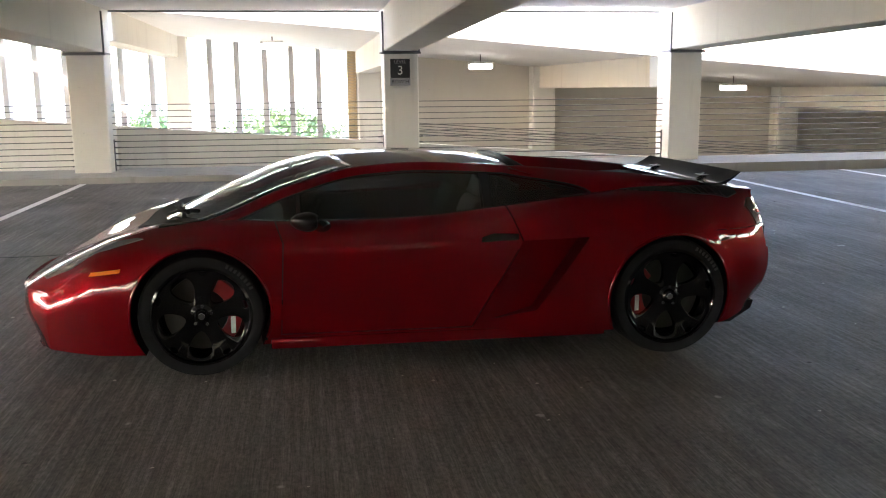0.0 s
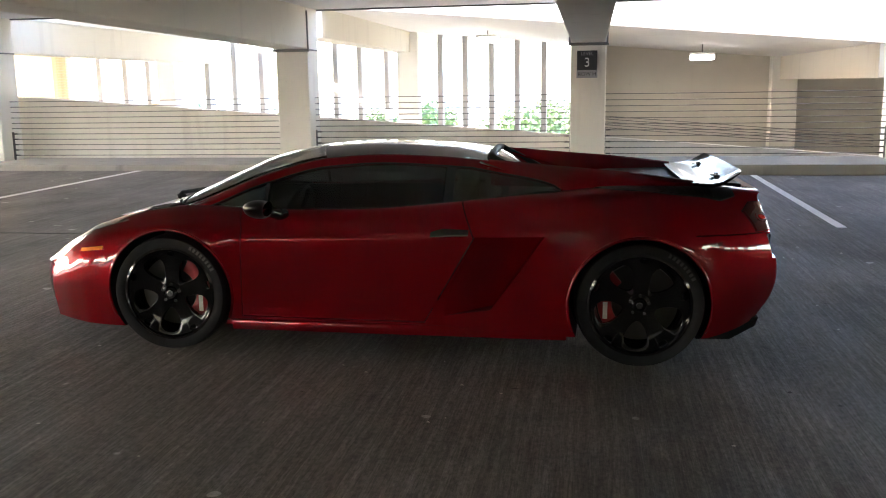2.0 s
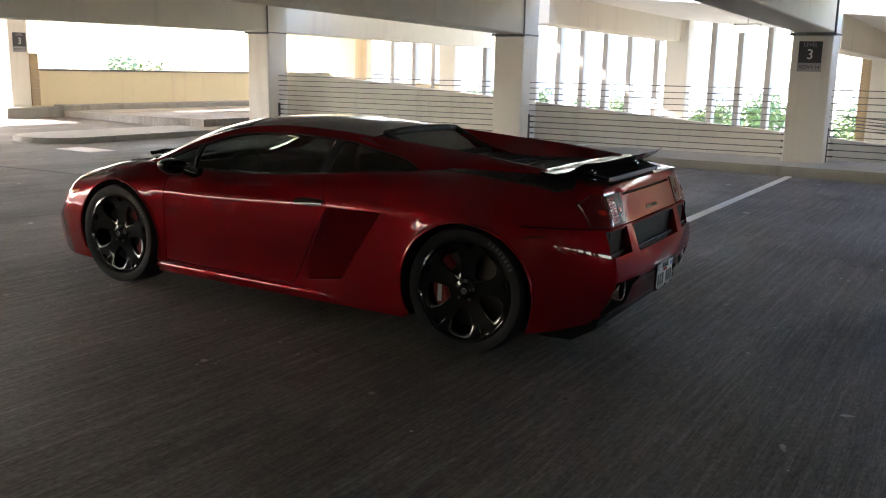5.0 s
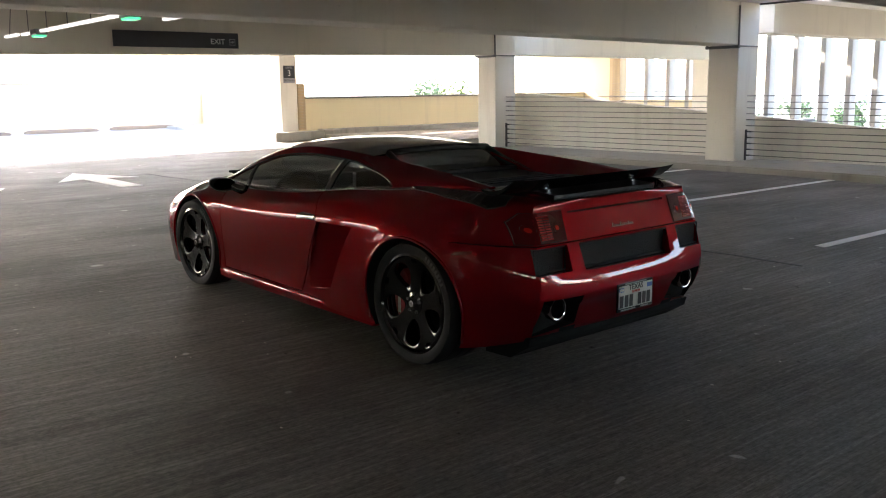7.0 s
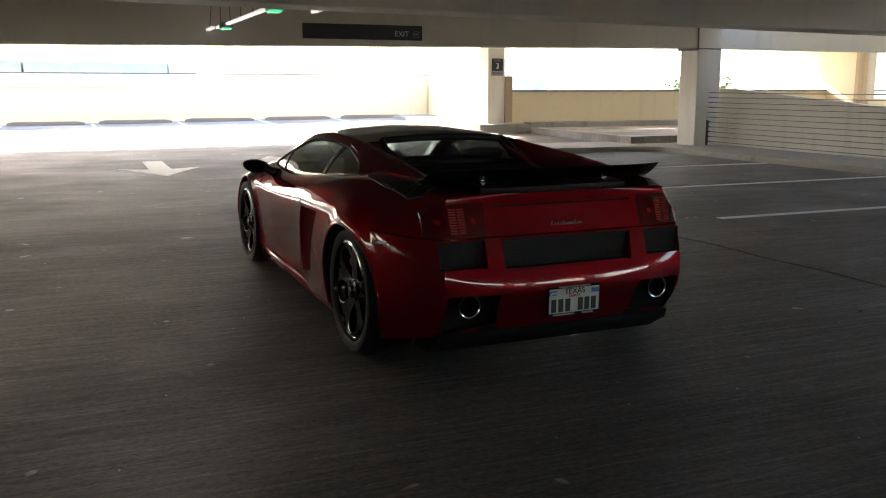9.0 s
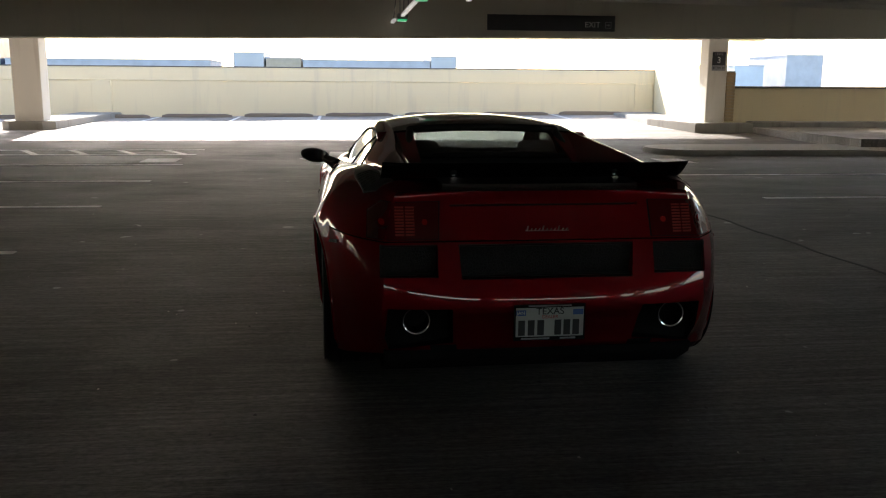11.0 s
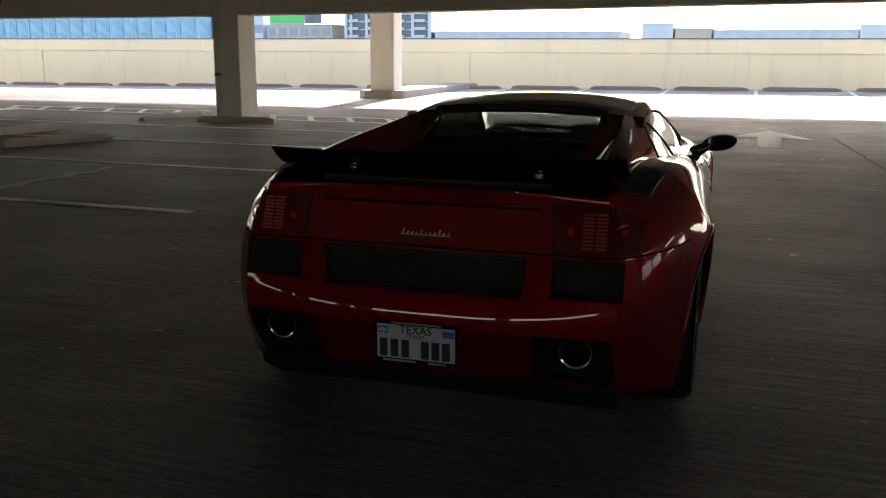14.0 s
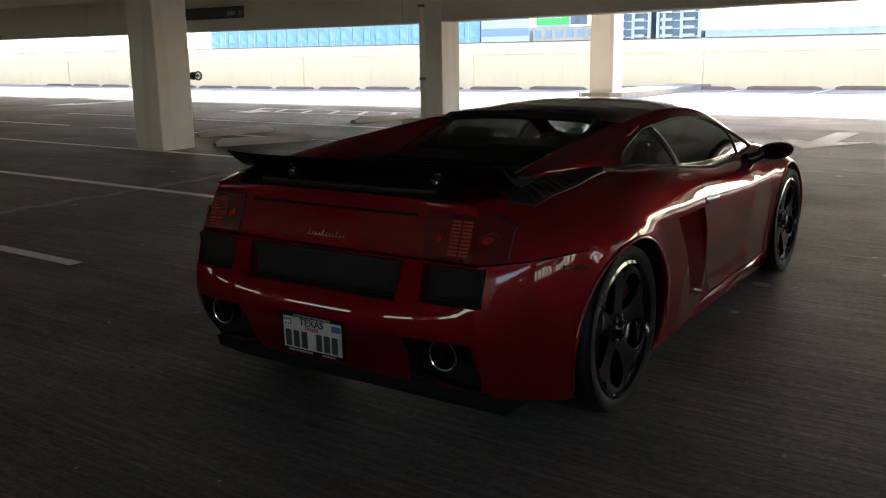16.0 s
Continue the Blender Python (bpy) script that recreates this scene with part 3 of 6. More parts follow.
def level_sign(at, way, row, label):
    root = empty("level_sign", label, "sign", "level signs on columns")
    root.matrix_world = Matrix.Translation(at) @ rot_to(way)
    part("sign_panel", box((-0.17, -0.005, 0), (0.17, 0.32, 0.012), 0.002), M_DARKSIGN, root, "charcoal square panel")
    text_mesh("sign_numeral", "3", 0.215, Matrix.Translation((0, 0.118, 0.014)), M_WHITE, root, depth=0.001, label="white numeral")
    text_mesh("sign_word", "LEVEL", 0.082, Matrix.Translation((0, 0.268, 0.014)), M_GREYSIGN, root, depth=0.001, label="grey lettering")
    if row:
        part("sign_strip", box((-0.175, -0.135, 0), (0.175, -0.006, 0.010), 0.002), M_GREYSIGN, root, "grey lower strip")
        text_mesh("sign_word", "ROW H", 0.088, Matrix.Translation((0, -0.072, 0.012)), M_INK, root, depth=0.001, label="dark lettering")


level_sign((1.74, 15.715, 1.685), "-y", True, "charcoal level sign with a white numeral on a column")
level_sign((-15.66, 14.06, 1.825), "x", True, "charcoal level sign with a white numeral on a sunlit column")


def exit_sign(x, y, z, width, label):
    root = empty("exit_sign", label, "sign", "exit signs on the beam")
    root.matrix_world = Matrix.Translation((x, y, z)) @ rot_to("x")
    part("sign_panel", box((0, 0, 0), (width, 0.265, 0.02), 0.003), M_DARKSIGN, root, "long charcoal panel")
    text_mesh("sign_word", "EXIT", 0.135, Matrix.Translation((width - 0.40, 0.108, 0.022)), M_WHITE, root, depth=0.001, label="pale lettering")
    for p in (((-0.055, -0.055), (0.055, -0.045)), ((-0.055, 0.045), (0.055, 0.055)), ((-0.055, -0.045), (-0.045, 0.045)), ((0.045, -0.045), (0.055, 0.045))):
        part("arrow_frame", box((width - 0.12 + p[0][0], 0.108 + p[0][1], 0.019), (width - 0.12 + p[1][0], 0.108 + p[1][1], 0.022)), M_GREYSIGN, root)
    part("arrow", prism([(width - 0.155, 0.098), (width - 0.155, 0.118), (width - 0.12, 0.118), (width - 0.12, 0.135), (width - 0.085, 0.108), (width - 0.12, 0.081), (width - 0.12, 0.098)], 0.019, 0.023), M_GREYSIGN, root, "pale arrow")


exit_sign(-9.335, 7.18, 2.235, 2.25, "long charcoal exit sign with pale lettering on the beam")
exit_sign(-9.335, -10.2, 2.27, 2.10, "long charcoal exit sign with pale lettering on the beam")


# ---- hung light run with green indicator lamps ----
M_TUBE = plain("white_light_housing", (0.78, 0.78, 0.74), 0.4)
M_GREEN, nt_, b_ = shader("green_indicator", 0.4, 0, (0.05, 0.5, 0.2))
b_.inputs["Emission Color"].default_value, b_.inputs["Emission Strength"].default_value = (0.08, 0.9, 0.35, 1), 0.12
M_LAMP, nt_, b_ = shader("lamp_glow", 0.4, 0, (0.9, 0.9, 0.88))
b_.inputs["Emission Color"].default_value, b_.inputs["Emission Strength"].default_value = (1.0, 0.95, 0.86, 1), 1.2


M_GLOWTUBE, nt_, b_ = shader("lit_tube", 0.4, 0, (0.85, 0.85, 0.82))
b_.inputs["Emission Color"].default_value, b_.inputs["Emission Strength"].default_value = (1.0, 0.96, 0.9, 1), 0.10


def light_run():
    root = empty("light_run", "slim lit white tube run with green indicator lamps below the slab", "lamp")
    root.location = (-4.45, 5.62, 2.34)
    part("run", box((-4.2, -0.03, -0.02), (0.0, 0.03, 0.02), 0.006), M_GLOWTUBE, root, "slim lit white tube")
    part("run", box((-4.85, -0.10, -0.02), (-4.2, -0.04, 0.02), 0.006), M_GLOWTUBE, root, "slim lit white tube")
    for x in (-3.4, 0.12):
        g = part("indicator_box", box((x - 0.15, -0.08, -0.05), (x + 0.15, 0.08, 0.03), 0.008), M_CONDUIT, root, "dark indicator housing")
        part("indicator_lamp", box((x - 0.12, -0.07, -0.078), (x + 0.12, 0.07, -0.051), 0.008), M_GREEN, g, "glowing green lamp")
    for x in (-4.7, -3.9, -3.0, -2.1, -1.2, -0.3, 0.12):
        part("hanger_rod", tube([(x, -0.06 if x < -4.2 else 0, 0.015), (x, 0, 0.53)], 0.007, 6), M_CONDUIT, root)
    part("run", box((-0.42, 0.58, -0.03), (0.24, 0.64, 0.01), 0.006), M_GLOWTUBE, root, "short lit white tube")
    part("run_drop", tube([(0.24, 0.61, -0.02), (0.26, 0.61, 0.10), (0.30, 0.61, 0.53)], 0.03, 8), M_CONDUIT, root, "dark drop conduit")


light_run()


def camera_box():
    root = empty("deck_sensor", "small dark sensor box hung below the slab", "sensor")
    root.location = (-13.8, 8.9, 2.36)
    part("sensor_body", box((-0.1, -0.16, 0.0), (0.1, 0.16, 0.09), 0.01), M_CONDUIT, root)
    part("sensor_arm", tube([(0, 0, 0.085), (0, 0, 0.52)], 0.012, 8), M_CONDUIT, root)
    part("sensor_plate", box((-0.2, -0.42, 0.07), (0.05, -0.12, 0.085), 0.003), M_TUBE, root)


camera_box()


def pendant(x, y, z):
    root = empty("pendant_light", "glowing white box pendant lamp hung from the ramp slab", "lamp", "pendant lamps over the ramp")
    root.location = (x, y, z)
    part("lamp_body", box((-0.26, -0.26, 0.05), (0.26, 0.26, 0.11), 0.02, 2), M_TUBE, root)
    part("diffuser", box((-0.25, -0.25, -0.06), (0.25, 0.25, 0.05), 0.03, 2), M_LAMP, root, "glowing diffuser")
    part("rod", tube([(0, 0, 0.10), (0, 0, soffit_z(x) - z)], 0.012, 8), M_CONDUIT, root)


pendant(4.3, 21.6, 2.0)
pendant(10.8, 21.6, 1.43)
pendant(-0.62, 21.6, 2.50)

# ---- outside ----
M_GROUND = plain("far_ground", (0.22, 0.22, 0.18), 0.9, 0, 0.4, 0.05)


def ground():
    bm = bmesh.new()
    c = bm.verts.new((0, 0, -9.5))
    ring = [bm.verts.new((2500 * math.cos(k * math.pi / 16), 2500 * math.sin(k * math.pi / 16), -9.5)) for k in range(32)]
    for k in range(32):
        bm.faces.new((c, ring[k], ring[(k + 1) % 32]))
    return structure(link("ground", bm, M_GROUND), "green and grey ground far below the parking deck", "ground")


ground()
M_BARK = plain("bark", (0.10, 0.075, 0.05), 0.9, 0, 0.3, 20)


def leaf_material():
    m, nt, b = shader("leaves", 0.6)
    r = nt.nodes.new("ShaderNodeNewGeometry").outputs["Random Per Island"]
    nt.links.new(ramp(nt, r, [(0.0, (0.06, 0.10, 0.035)), (0.6, (0.10, 0.155, 0.055)), (1.0, (0.16, 0.21, 0.09))]), b.inputs["Base Color"])
    b.inputs["Transmission Weight"].default_value = 0.0
    return m


M_LEAF = leaf_material()


def tree_kind(seed, height, spread):
    rnd = random.Random(seed)
    root = empty("tree", "leafy green tree standing below the deck", "tree", "trees outside the deck")
    trunk = bmesh.new()
    add_tube(trunk, [(0, 0, 0), (0.1, 0.05, height * 0.3), (0.0, 0.1, height * 0.6), (0.1, 0, height * 0.85)], [0.3, 0.24, 0.15, 0.05], 8)
    tips = []
    for k in range(9):
        a = rnd.random() * 6.28
        z0 = height * (0.3 + 0.5 * rnd.random())
        r = spread * (0.5 + 0.5 * rnd.random())
        tip = (r * math.cos(a), r * math.sin(a), min(height, z0 + height * (0.12 + 0.2 * rnd.random())))
        add_tube(trunk, [(0.05, 0.05, z0), (tip[0] * 0.5, tip[1] * 0.5, z0 + (tip[2] - z0) * 0.6), tip], [0.1, 0.07, 0.03], 6)
        tips.append(tip)
    part("trunk", trunk, M_BARK, root, smooth=True)
    verts, faces = [], []
    for c in tips + [(0, 0, height * 0.92), (0.5, 0.3, height * 0.8)]:
        rad = spread * (0.32 + 0.2 * rnd.random())
        for _ in range(170):
            d = Vector((rnd.gauss(0, 1), rnd.gauss(0, 1), rnd.gauss(0, 0.8)))
            d = d.normalized() * rad * rnd.random() ** 0.4
            p = Vector(c) + d
            u = Vector((rnd.gauss(0, 1), rnd.gauss(0, 1), rnd.gauss(0, 1))).normalized() * 0.22
            w = u.orthogonal().normalized() * 0.13
            i = len(verts)
            verts += [p - u, p + w, p + u, p - w]
            faces.append((i, i + 1, i + 2, i + 3))
    me = bpy.data.meshes.new("crown")
    me.from_pydata(verts, [], faces)
    me.materials.append(M_LEAF)
    cr = new("crown", me)
    cr.parent = root
    return root


kinds = [tree_kind(3, 8.0, 3.2), tree_kind(8, 7.0, 3.6), tree_kind(21, 8.5, 2.9)]
rt = random.Random(5)
spots = [(-12 + 4.1 * i + rt.uniform(-1, 1), 62 + rt.uniform(-4, 14)) for i in range(9)] + [(-60 + 9 * i + rt.uniform(-3, 3), 95 + rt.uniform(-8, 30)) for i in range(8)] + [(-82, 72), (-88, 78)]
for i, (x, y) in enumerate(spots):
    k = kinds[i % 3]
    s = 1.0 if x > -80 else 1.32
    m = Matrix.Translation((x, y, -9.6)) @ Matrix.Rotation(rt.random() * 6, 4, "Z") @ Matrix.Scale(s, 4)
    if i < 3:
        k.matrix_world = m
    else:
        t = copy_thing(k, m)
        t.scale = (s, s, s)


# ---- far buildings ----
def far_material(name, wall, glass, sx, sz):
    m, nt, b = shader(name, 0.5, 0, wall)
    f = noise_node(nt, 0.05, 3, world_pos(nt))
    nt.links.new(ramp(nt, f, [(0.3, tuple(c * 0.85 for c in wall)), (0.7, wall)]), b.inputs["Base Color"])
    return m


M_TOWER = far_material("pale_tower_cladding", (0.60, 0.63, 0.66), None, 1, 1)
M_BLUE = plain("blue_curtain_glass", (0.22, 0.41, 0.54), 0.25, 0, 0.25, 0.1)
M_TAN = plain("tan_facade", (0.50, 0.43, 0.33), 0.8, 0, 0.15, 0.2)
M_ROOFGREY = plain("pale_roof_cladding", (0.50, 0.53, 0.58), 0.7, 0, 0.12, 0.2)
# the haze of distance is painted into the next two colours
M_WINDOW = plain("haze_tinted_window_glass", (0.25, 0.32, 0.40), 0.3)
M_HAZE = plain("haze_tinted_blue_grey_cladding", (0.60, 0.68, 0.76), 0.8, 0, 0.1, 0.1)
M_TOWERGLASS = plain("dark_blue_tower_glass", (0.10, 0.13, 0.18), 0.25, 0, 0.3, 0.15)
M_GREENBOARD = plain("green_billboard_vinyl", (0.10, 0.55, 0.12), 0.6)


def building(y0, y1, z1, mat, label, rows=0, cols=0, depth=40, x=-400, z0=-9.6, pane=M_WINDOW, fill=0.6):
    root = empty("building", label, "building", "far buildings to the west")
    root.location = (x, (y0 + y1) / 2, z0)
    h, w = z1 - z0, (y1 - y0)
    part("wall", box((-depth, -w / 2, 0), (0, w / 2, h)), mat, root)
    part("roof", box((-depth - 0.3, -w / 2 - 0.3, h), (0.3, w / 2 + 0.3, h + 0.5)), M_ROOFGREY, root)
    me = None
    for r in range(rows):
        for c in range(cols):
            if me is None:
                me = as_mesh(box((0.0, -w / cols * fill / 2, -h / rows * fill / 2), (0.25, w / cols * fill / 2, h / rows * fill / 2)), "window")
                me.materials.append(pane)
            ob = new("window", me)
            ob.location = (0.1, -w / 2 + w * (c + 0.5) / cols, h * (r + 0.5) / rows)
            ob.parent = root
    return root


block = building(-470, -258, 23.5, M_BLUE, "long blue glass office block in the distance", 5, 24, fill=0.86, pane=M_BLUE)
for k in range(16):
    part("pier", box((0.2, -105 + 13.6 * k, 0), (0.6, -104.6 + 13.6 * k, 27)), M_TOWER, block, "pale upright pier")
part("parapet_band", box((0.2, -106, 29.5), (0.9, 106, 30.6)), M_TOWER, block, "pale band below the roof")
white_block = building(-257, -228, 26, M_TOWER, "pale office block with a band of windows")
part("window_band", box((0.0, -14, 20), (0.3, 14, 24)), M_WINDOW, white_block, "band of blue-grey windows")
building(-226, -190, 14.0, M_TAN, "low tan building carrying a green billboard", 4, 6)


def balcony_tower(y0, y1, z1, label, floors):
    root = building(y0, y1, z1, M_TOWERGLASS, label)
    w, h = y1 - y0, z1 + 9.6
    for r in range(1, floors):
        part("floor_band", box((0, -w / 2, h * r / floors - 0.25), (0.6, w / 2, h * r / floors + 0.25)), M_TOWER, root)
        for c in (-0.28, 0.22):
            part("balcony", box((0.5, w * (c - 0.10), h * r / floors - 0.2), (2.4, w * (c + 0.16), h * r / floors + 1.1)), M_TOWER, root, "pale balcony")
    for c in (-0.5, -0.36, 0.04, 0.44):
        part("pier", box((0, w * c, 0), (1.0, w * c + 1.4, h)), M_TOWER, root, "pale upright pier")


balcony_tower(-183, -163, 48, "dark glass residential tower with pale balconies", 16)
balcony_tower(-160, -139, 44, "dark glass residential tower with pale balconies", 15)
building(-137, -52, 10.4, M_ROOFGREY, "long low pale building far to the west")
building(-42, -29, 13.8, M_TOWER, "pale rooftop plant building")
building(-28, -13, 11.6, M_TAN, "low tan building far to the west")
building(-12, 44, 10.9, M_ROOFGREY, "long low pale building far to the west")
building(44.5, 56, 12.8, M_TOWER, "pale rooftop plant building")
building(211, 229, 15.2, M_ROOFGREY, "grey plant block on a far roof")
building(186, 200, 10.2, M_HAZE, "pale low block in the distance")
board = empty("billboard", "green billboard on a steel frame above a roof", "billboard")
board.location = (-399, -214, 14.5)
part("board", box((0, -9, 0.8), (0.6, 9, 9.5)), M_GREENBOARD, board, "green vinyl face")
part("board_frame", box((-0.8, -9.4, 0), (-0.02, 9.4, 9.9)), M_TOWER, board)
part("side_board", box((0, 10, 0.4), (0.6, 19, 9.9)), M_TOWERGLASS, board, "dark side panel")
for y in (-7, -2.5, 2.5, 7):
    part("board_post", box((-1.6, y - 0.2, -1.5), (-0.9, y + 0.2, 3.0)), M_TOWER, board)
for k, (y, w) in enumerate(((-6, 3.6), (-1.6, 3), (3.2, 4.4))):
    part("board_bar", box((0.55, y - w / 2, 4.0), (0.75, y + w / 2, 7.5)), M_WHITE, board, "pale bar")
# hazy far blocks to the north
for i, (x, w, h) in enumerate(((-210, 30, 9), (-165, 18, 13), (-120, 26, 8), (-75, 16, 11), (-38, 22, 7), (0, 30, 6))):
    root = empty("building", "hazy bluish building far beyond the trees", "building", "far buildings to the north")
    root.location = (x, 420, -9.6)
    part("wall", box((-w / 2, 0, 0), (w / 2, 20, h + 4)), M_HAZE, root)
    part("roof", box((-w / 2 - 0.4, -0.4, h + 4), (w / 2 + 0.4, 20, h + 4.6)), M_TOWER, root)
brick_strip(-15.96, -15.64, 14.302, 14.52, 0.44, 1.68, "narrow tan brick pier beside a column")
brick_strip(1.28, 1.52, NY1 - 0.1, NY1 + 0.3, -0.2, 2.75, "narrow tan brick pier at the edge of the open facade")
brick_strip(-14.5, -14.05, NY1 - 0.05, NY1 + 0.3, 0.3, 2.86, "narrow tan brick pier at the edge of the open facade")

# ---- the sports car ----
from mathutils.bvhtree import BVHTree


def paint_material():
    """Candy red: a deep metallic base below a clear, mirror-smooth coat."""
    m, nt, b = shader("candy_red_car_paint", 0.42, 0.62, (0.24, 0.004, 0.009))
    flake = noise_node(nt, 900, 1)
    nt.links.new(ramp(nt, flake, [(0.35, (0.145, 0.002, 0.005)), (0.7, (0.215, 0.004, 0.009))]), b.inputs["Base Color"])
    b.inputs["Specular IOR Level"].default_value = 0.0
    b.inputs["Specular Tint"].default_value = (0.30, 0.01, 0.015, 1)
    b.inputs["Coat Weight"].default_value, b.inputs["Coat Roughness"].default_value, b.inputs["Coat IOR"].default_value = 1.0, 0.004, 1.5
    return m


def glass_material(name, color):
    m, nt, b = shader(name, 0.0, 0.0, color)
    b.inputs["Transmission Weight"].default_value, b.inputs["IOR"].default_value = 1.0, 1.04
    b.inputs["Coat Weight"].default_value, b.inputs["Coat Roughness"].default_value, b.inputs["Coat IOR"].default_value = 1.0, 0.0, 1.5
    return m


M_RED = paint_material()
M_GLOSS = plain("gloss_black_paint", (0.008, 0.008, 0.009), 0.12, 0, 0.1, 4, coat=0.6)
M_SHELL = plain("black_mirror_shell", (0.006, 0.006, 0.007), 0.30)
M_SATIN = plain("satin_black_plastic", (0.014, 0.014, 0.015), 0.45)
M_MATT = plain("matt_black_plastic", (0.010, 0.010, 0.010), 0.8)
for dull in (M_MATT, M_SATIN, M_SHELL):
    dull.node_tree.nodes["Principled BSDF"].inputs["Specular IOR Level"].default_value = 0.16
M_RIM = plain("gloss_black_alloy", (0.004, 0.004, 0.005), 0.09, 0.0, 0.1, 10, coat=0.2)
M_CHROME = plain("polished_metal", (0.75, 0.75, 0.75), 0.12, 1.0, 0.03)
M_DISC = plain("brake_steel", (0.07, 0.068, 0.065), 0.45, 1.0)
M_CALIPER = plain("red_caliper_paint", (0.30, 0.010, 0.014), 0.35, coat=0.4)
M_GLASS = glass_material("tinted_glass", (0.26, 0.30, 0.28))
M_REARGLASS = glass_material("smoked_rear_glass", (0.32, 0.37, 0.35))
M_CLEAR = glass_material("clear_glass", (0.80, 0.86, 0.83))
M_RUBBER = plain("tyre_rubber", (0.008, 0.008, 0.009), 0.62, 0, 0.25, 14)
M_RUBBER.node_tree.nodes["Principled BSDF"].inputs["Specular IOR Level"].default_value = 0.2
M_LETTER = plain("pale_tyre_lettering", (0.04, 0.04, 0.04), 0.6)
M_LEATHER = plain("black_leather", (0.018, 0.017, 0.016), 0.5, 0, 0.2, 30)
M_AMBER = plain("amber_lens", (0.75, 0.22, 0.03), 0.15, coat=0.7)
M_REDLENS = plain("red_lens", (0.085, 0.004, 0.005), 0.10, coat=0.9)
M_CLEARLENS = plain("pale_red_lens", (0.34, 0.055, 0.045), 0.15, coat=0.6)
M_PLATE = plain("plate_white", (0.50, 0.51, 0.50), 0.4)
M_PLATE_BLUE = plain("plate_blue", (0.05, 0.12, 0.40), 0.4)
M_PLATE_RED = plain("plate_red", (0.45, 0.03, 0.03), 0.4)


def mesh_grille():
    m, nt, b = shader("black_wire_mesh", 0.75)
    v = nt.nodes.new("ShaderNodeTexVoronoi")
    v.feature = "DISTANCE_TO_EDGE"
    v.inputs["Scale"].default_value = 85
    nt.links.new(nt.nodes.new("ShaderNodeTexCoord").outputs["Object"], v.inputs["Vector"])
    f = ramp(nt, v.outputs["Distance"], [(0.08, (1, 1, 1)), (0.16, (0, 0, 0))])
    nt.links.new(mix(nt, f, (0.001, 0.001, 0.001), (0.010, 0.010, 0.011)), b.inputs["Base Color"])
    bump(nt, b, f, 0.8, 0.004)
    return m


M_MESH = mesh_grille()
CAR_Y, CAR_YAW = 5.438, 1.60
X0, X1 = -1.5, 2.8


def spline(knots):
    """A smooth, non-overshooting curve through (x, value) knots."""
    xs = [k[0] for k in knots]
    vs = [k[1] for k in knots]
    n = len(xs)
    d = [(vs[i + 1] - vs[i]) / (xs[i + 1] - xs[i]) for i in range(n - 1)]
    t = [d[0]] + [0.0 if d[i - 1] * d[i] <= 0 else 2 * d[i - 1] * d[i] / (d[i - 1] + d[i]) for i in range(1, n - 1)] + [d[-1]]

    def f(x):
        if x <= xs[0]:
            return vs[0]
        if x >= xs[-1]:
            return vs[-1]
        i = max(k for k in range(n - 1) if xs[k] <= x)
        h = xs[i + 1] - xs[i]
        s = (x - xs[i]) / h
        return (vs[i] * (1 + 2 * s) * (1 - s) ** 2 + h * t[i] * s * (1 - s) ** 2 + vs[i + 1] * s * s * (3 - 2 * s) + h * t[i + 1] * s * s * (s - 1))
    return f


# each feature line: its nose and tail x, half width and height along the length
def line(xs, xe, width, height):
    return xs, xe, spline(width), spline(height)


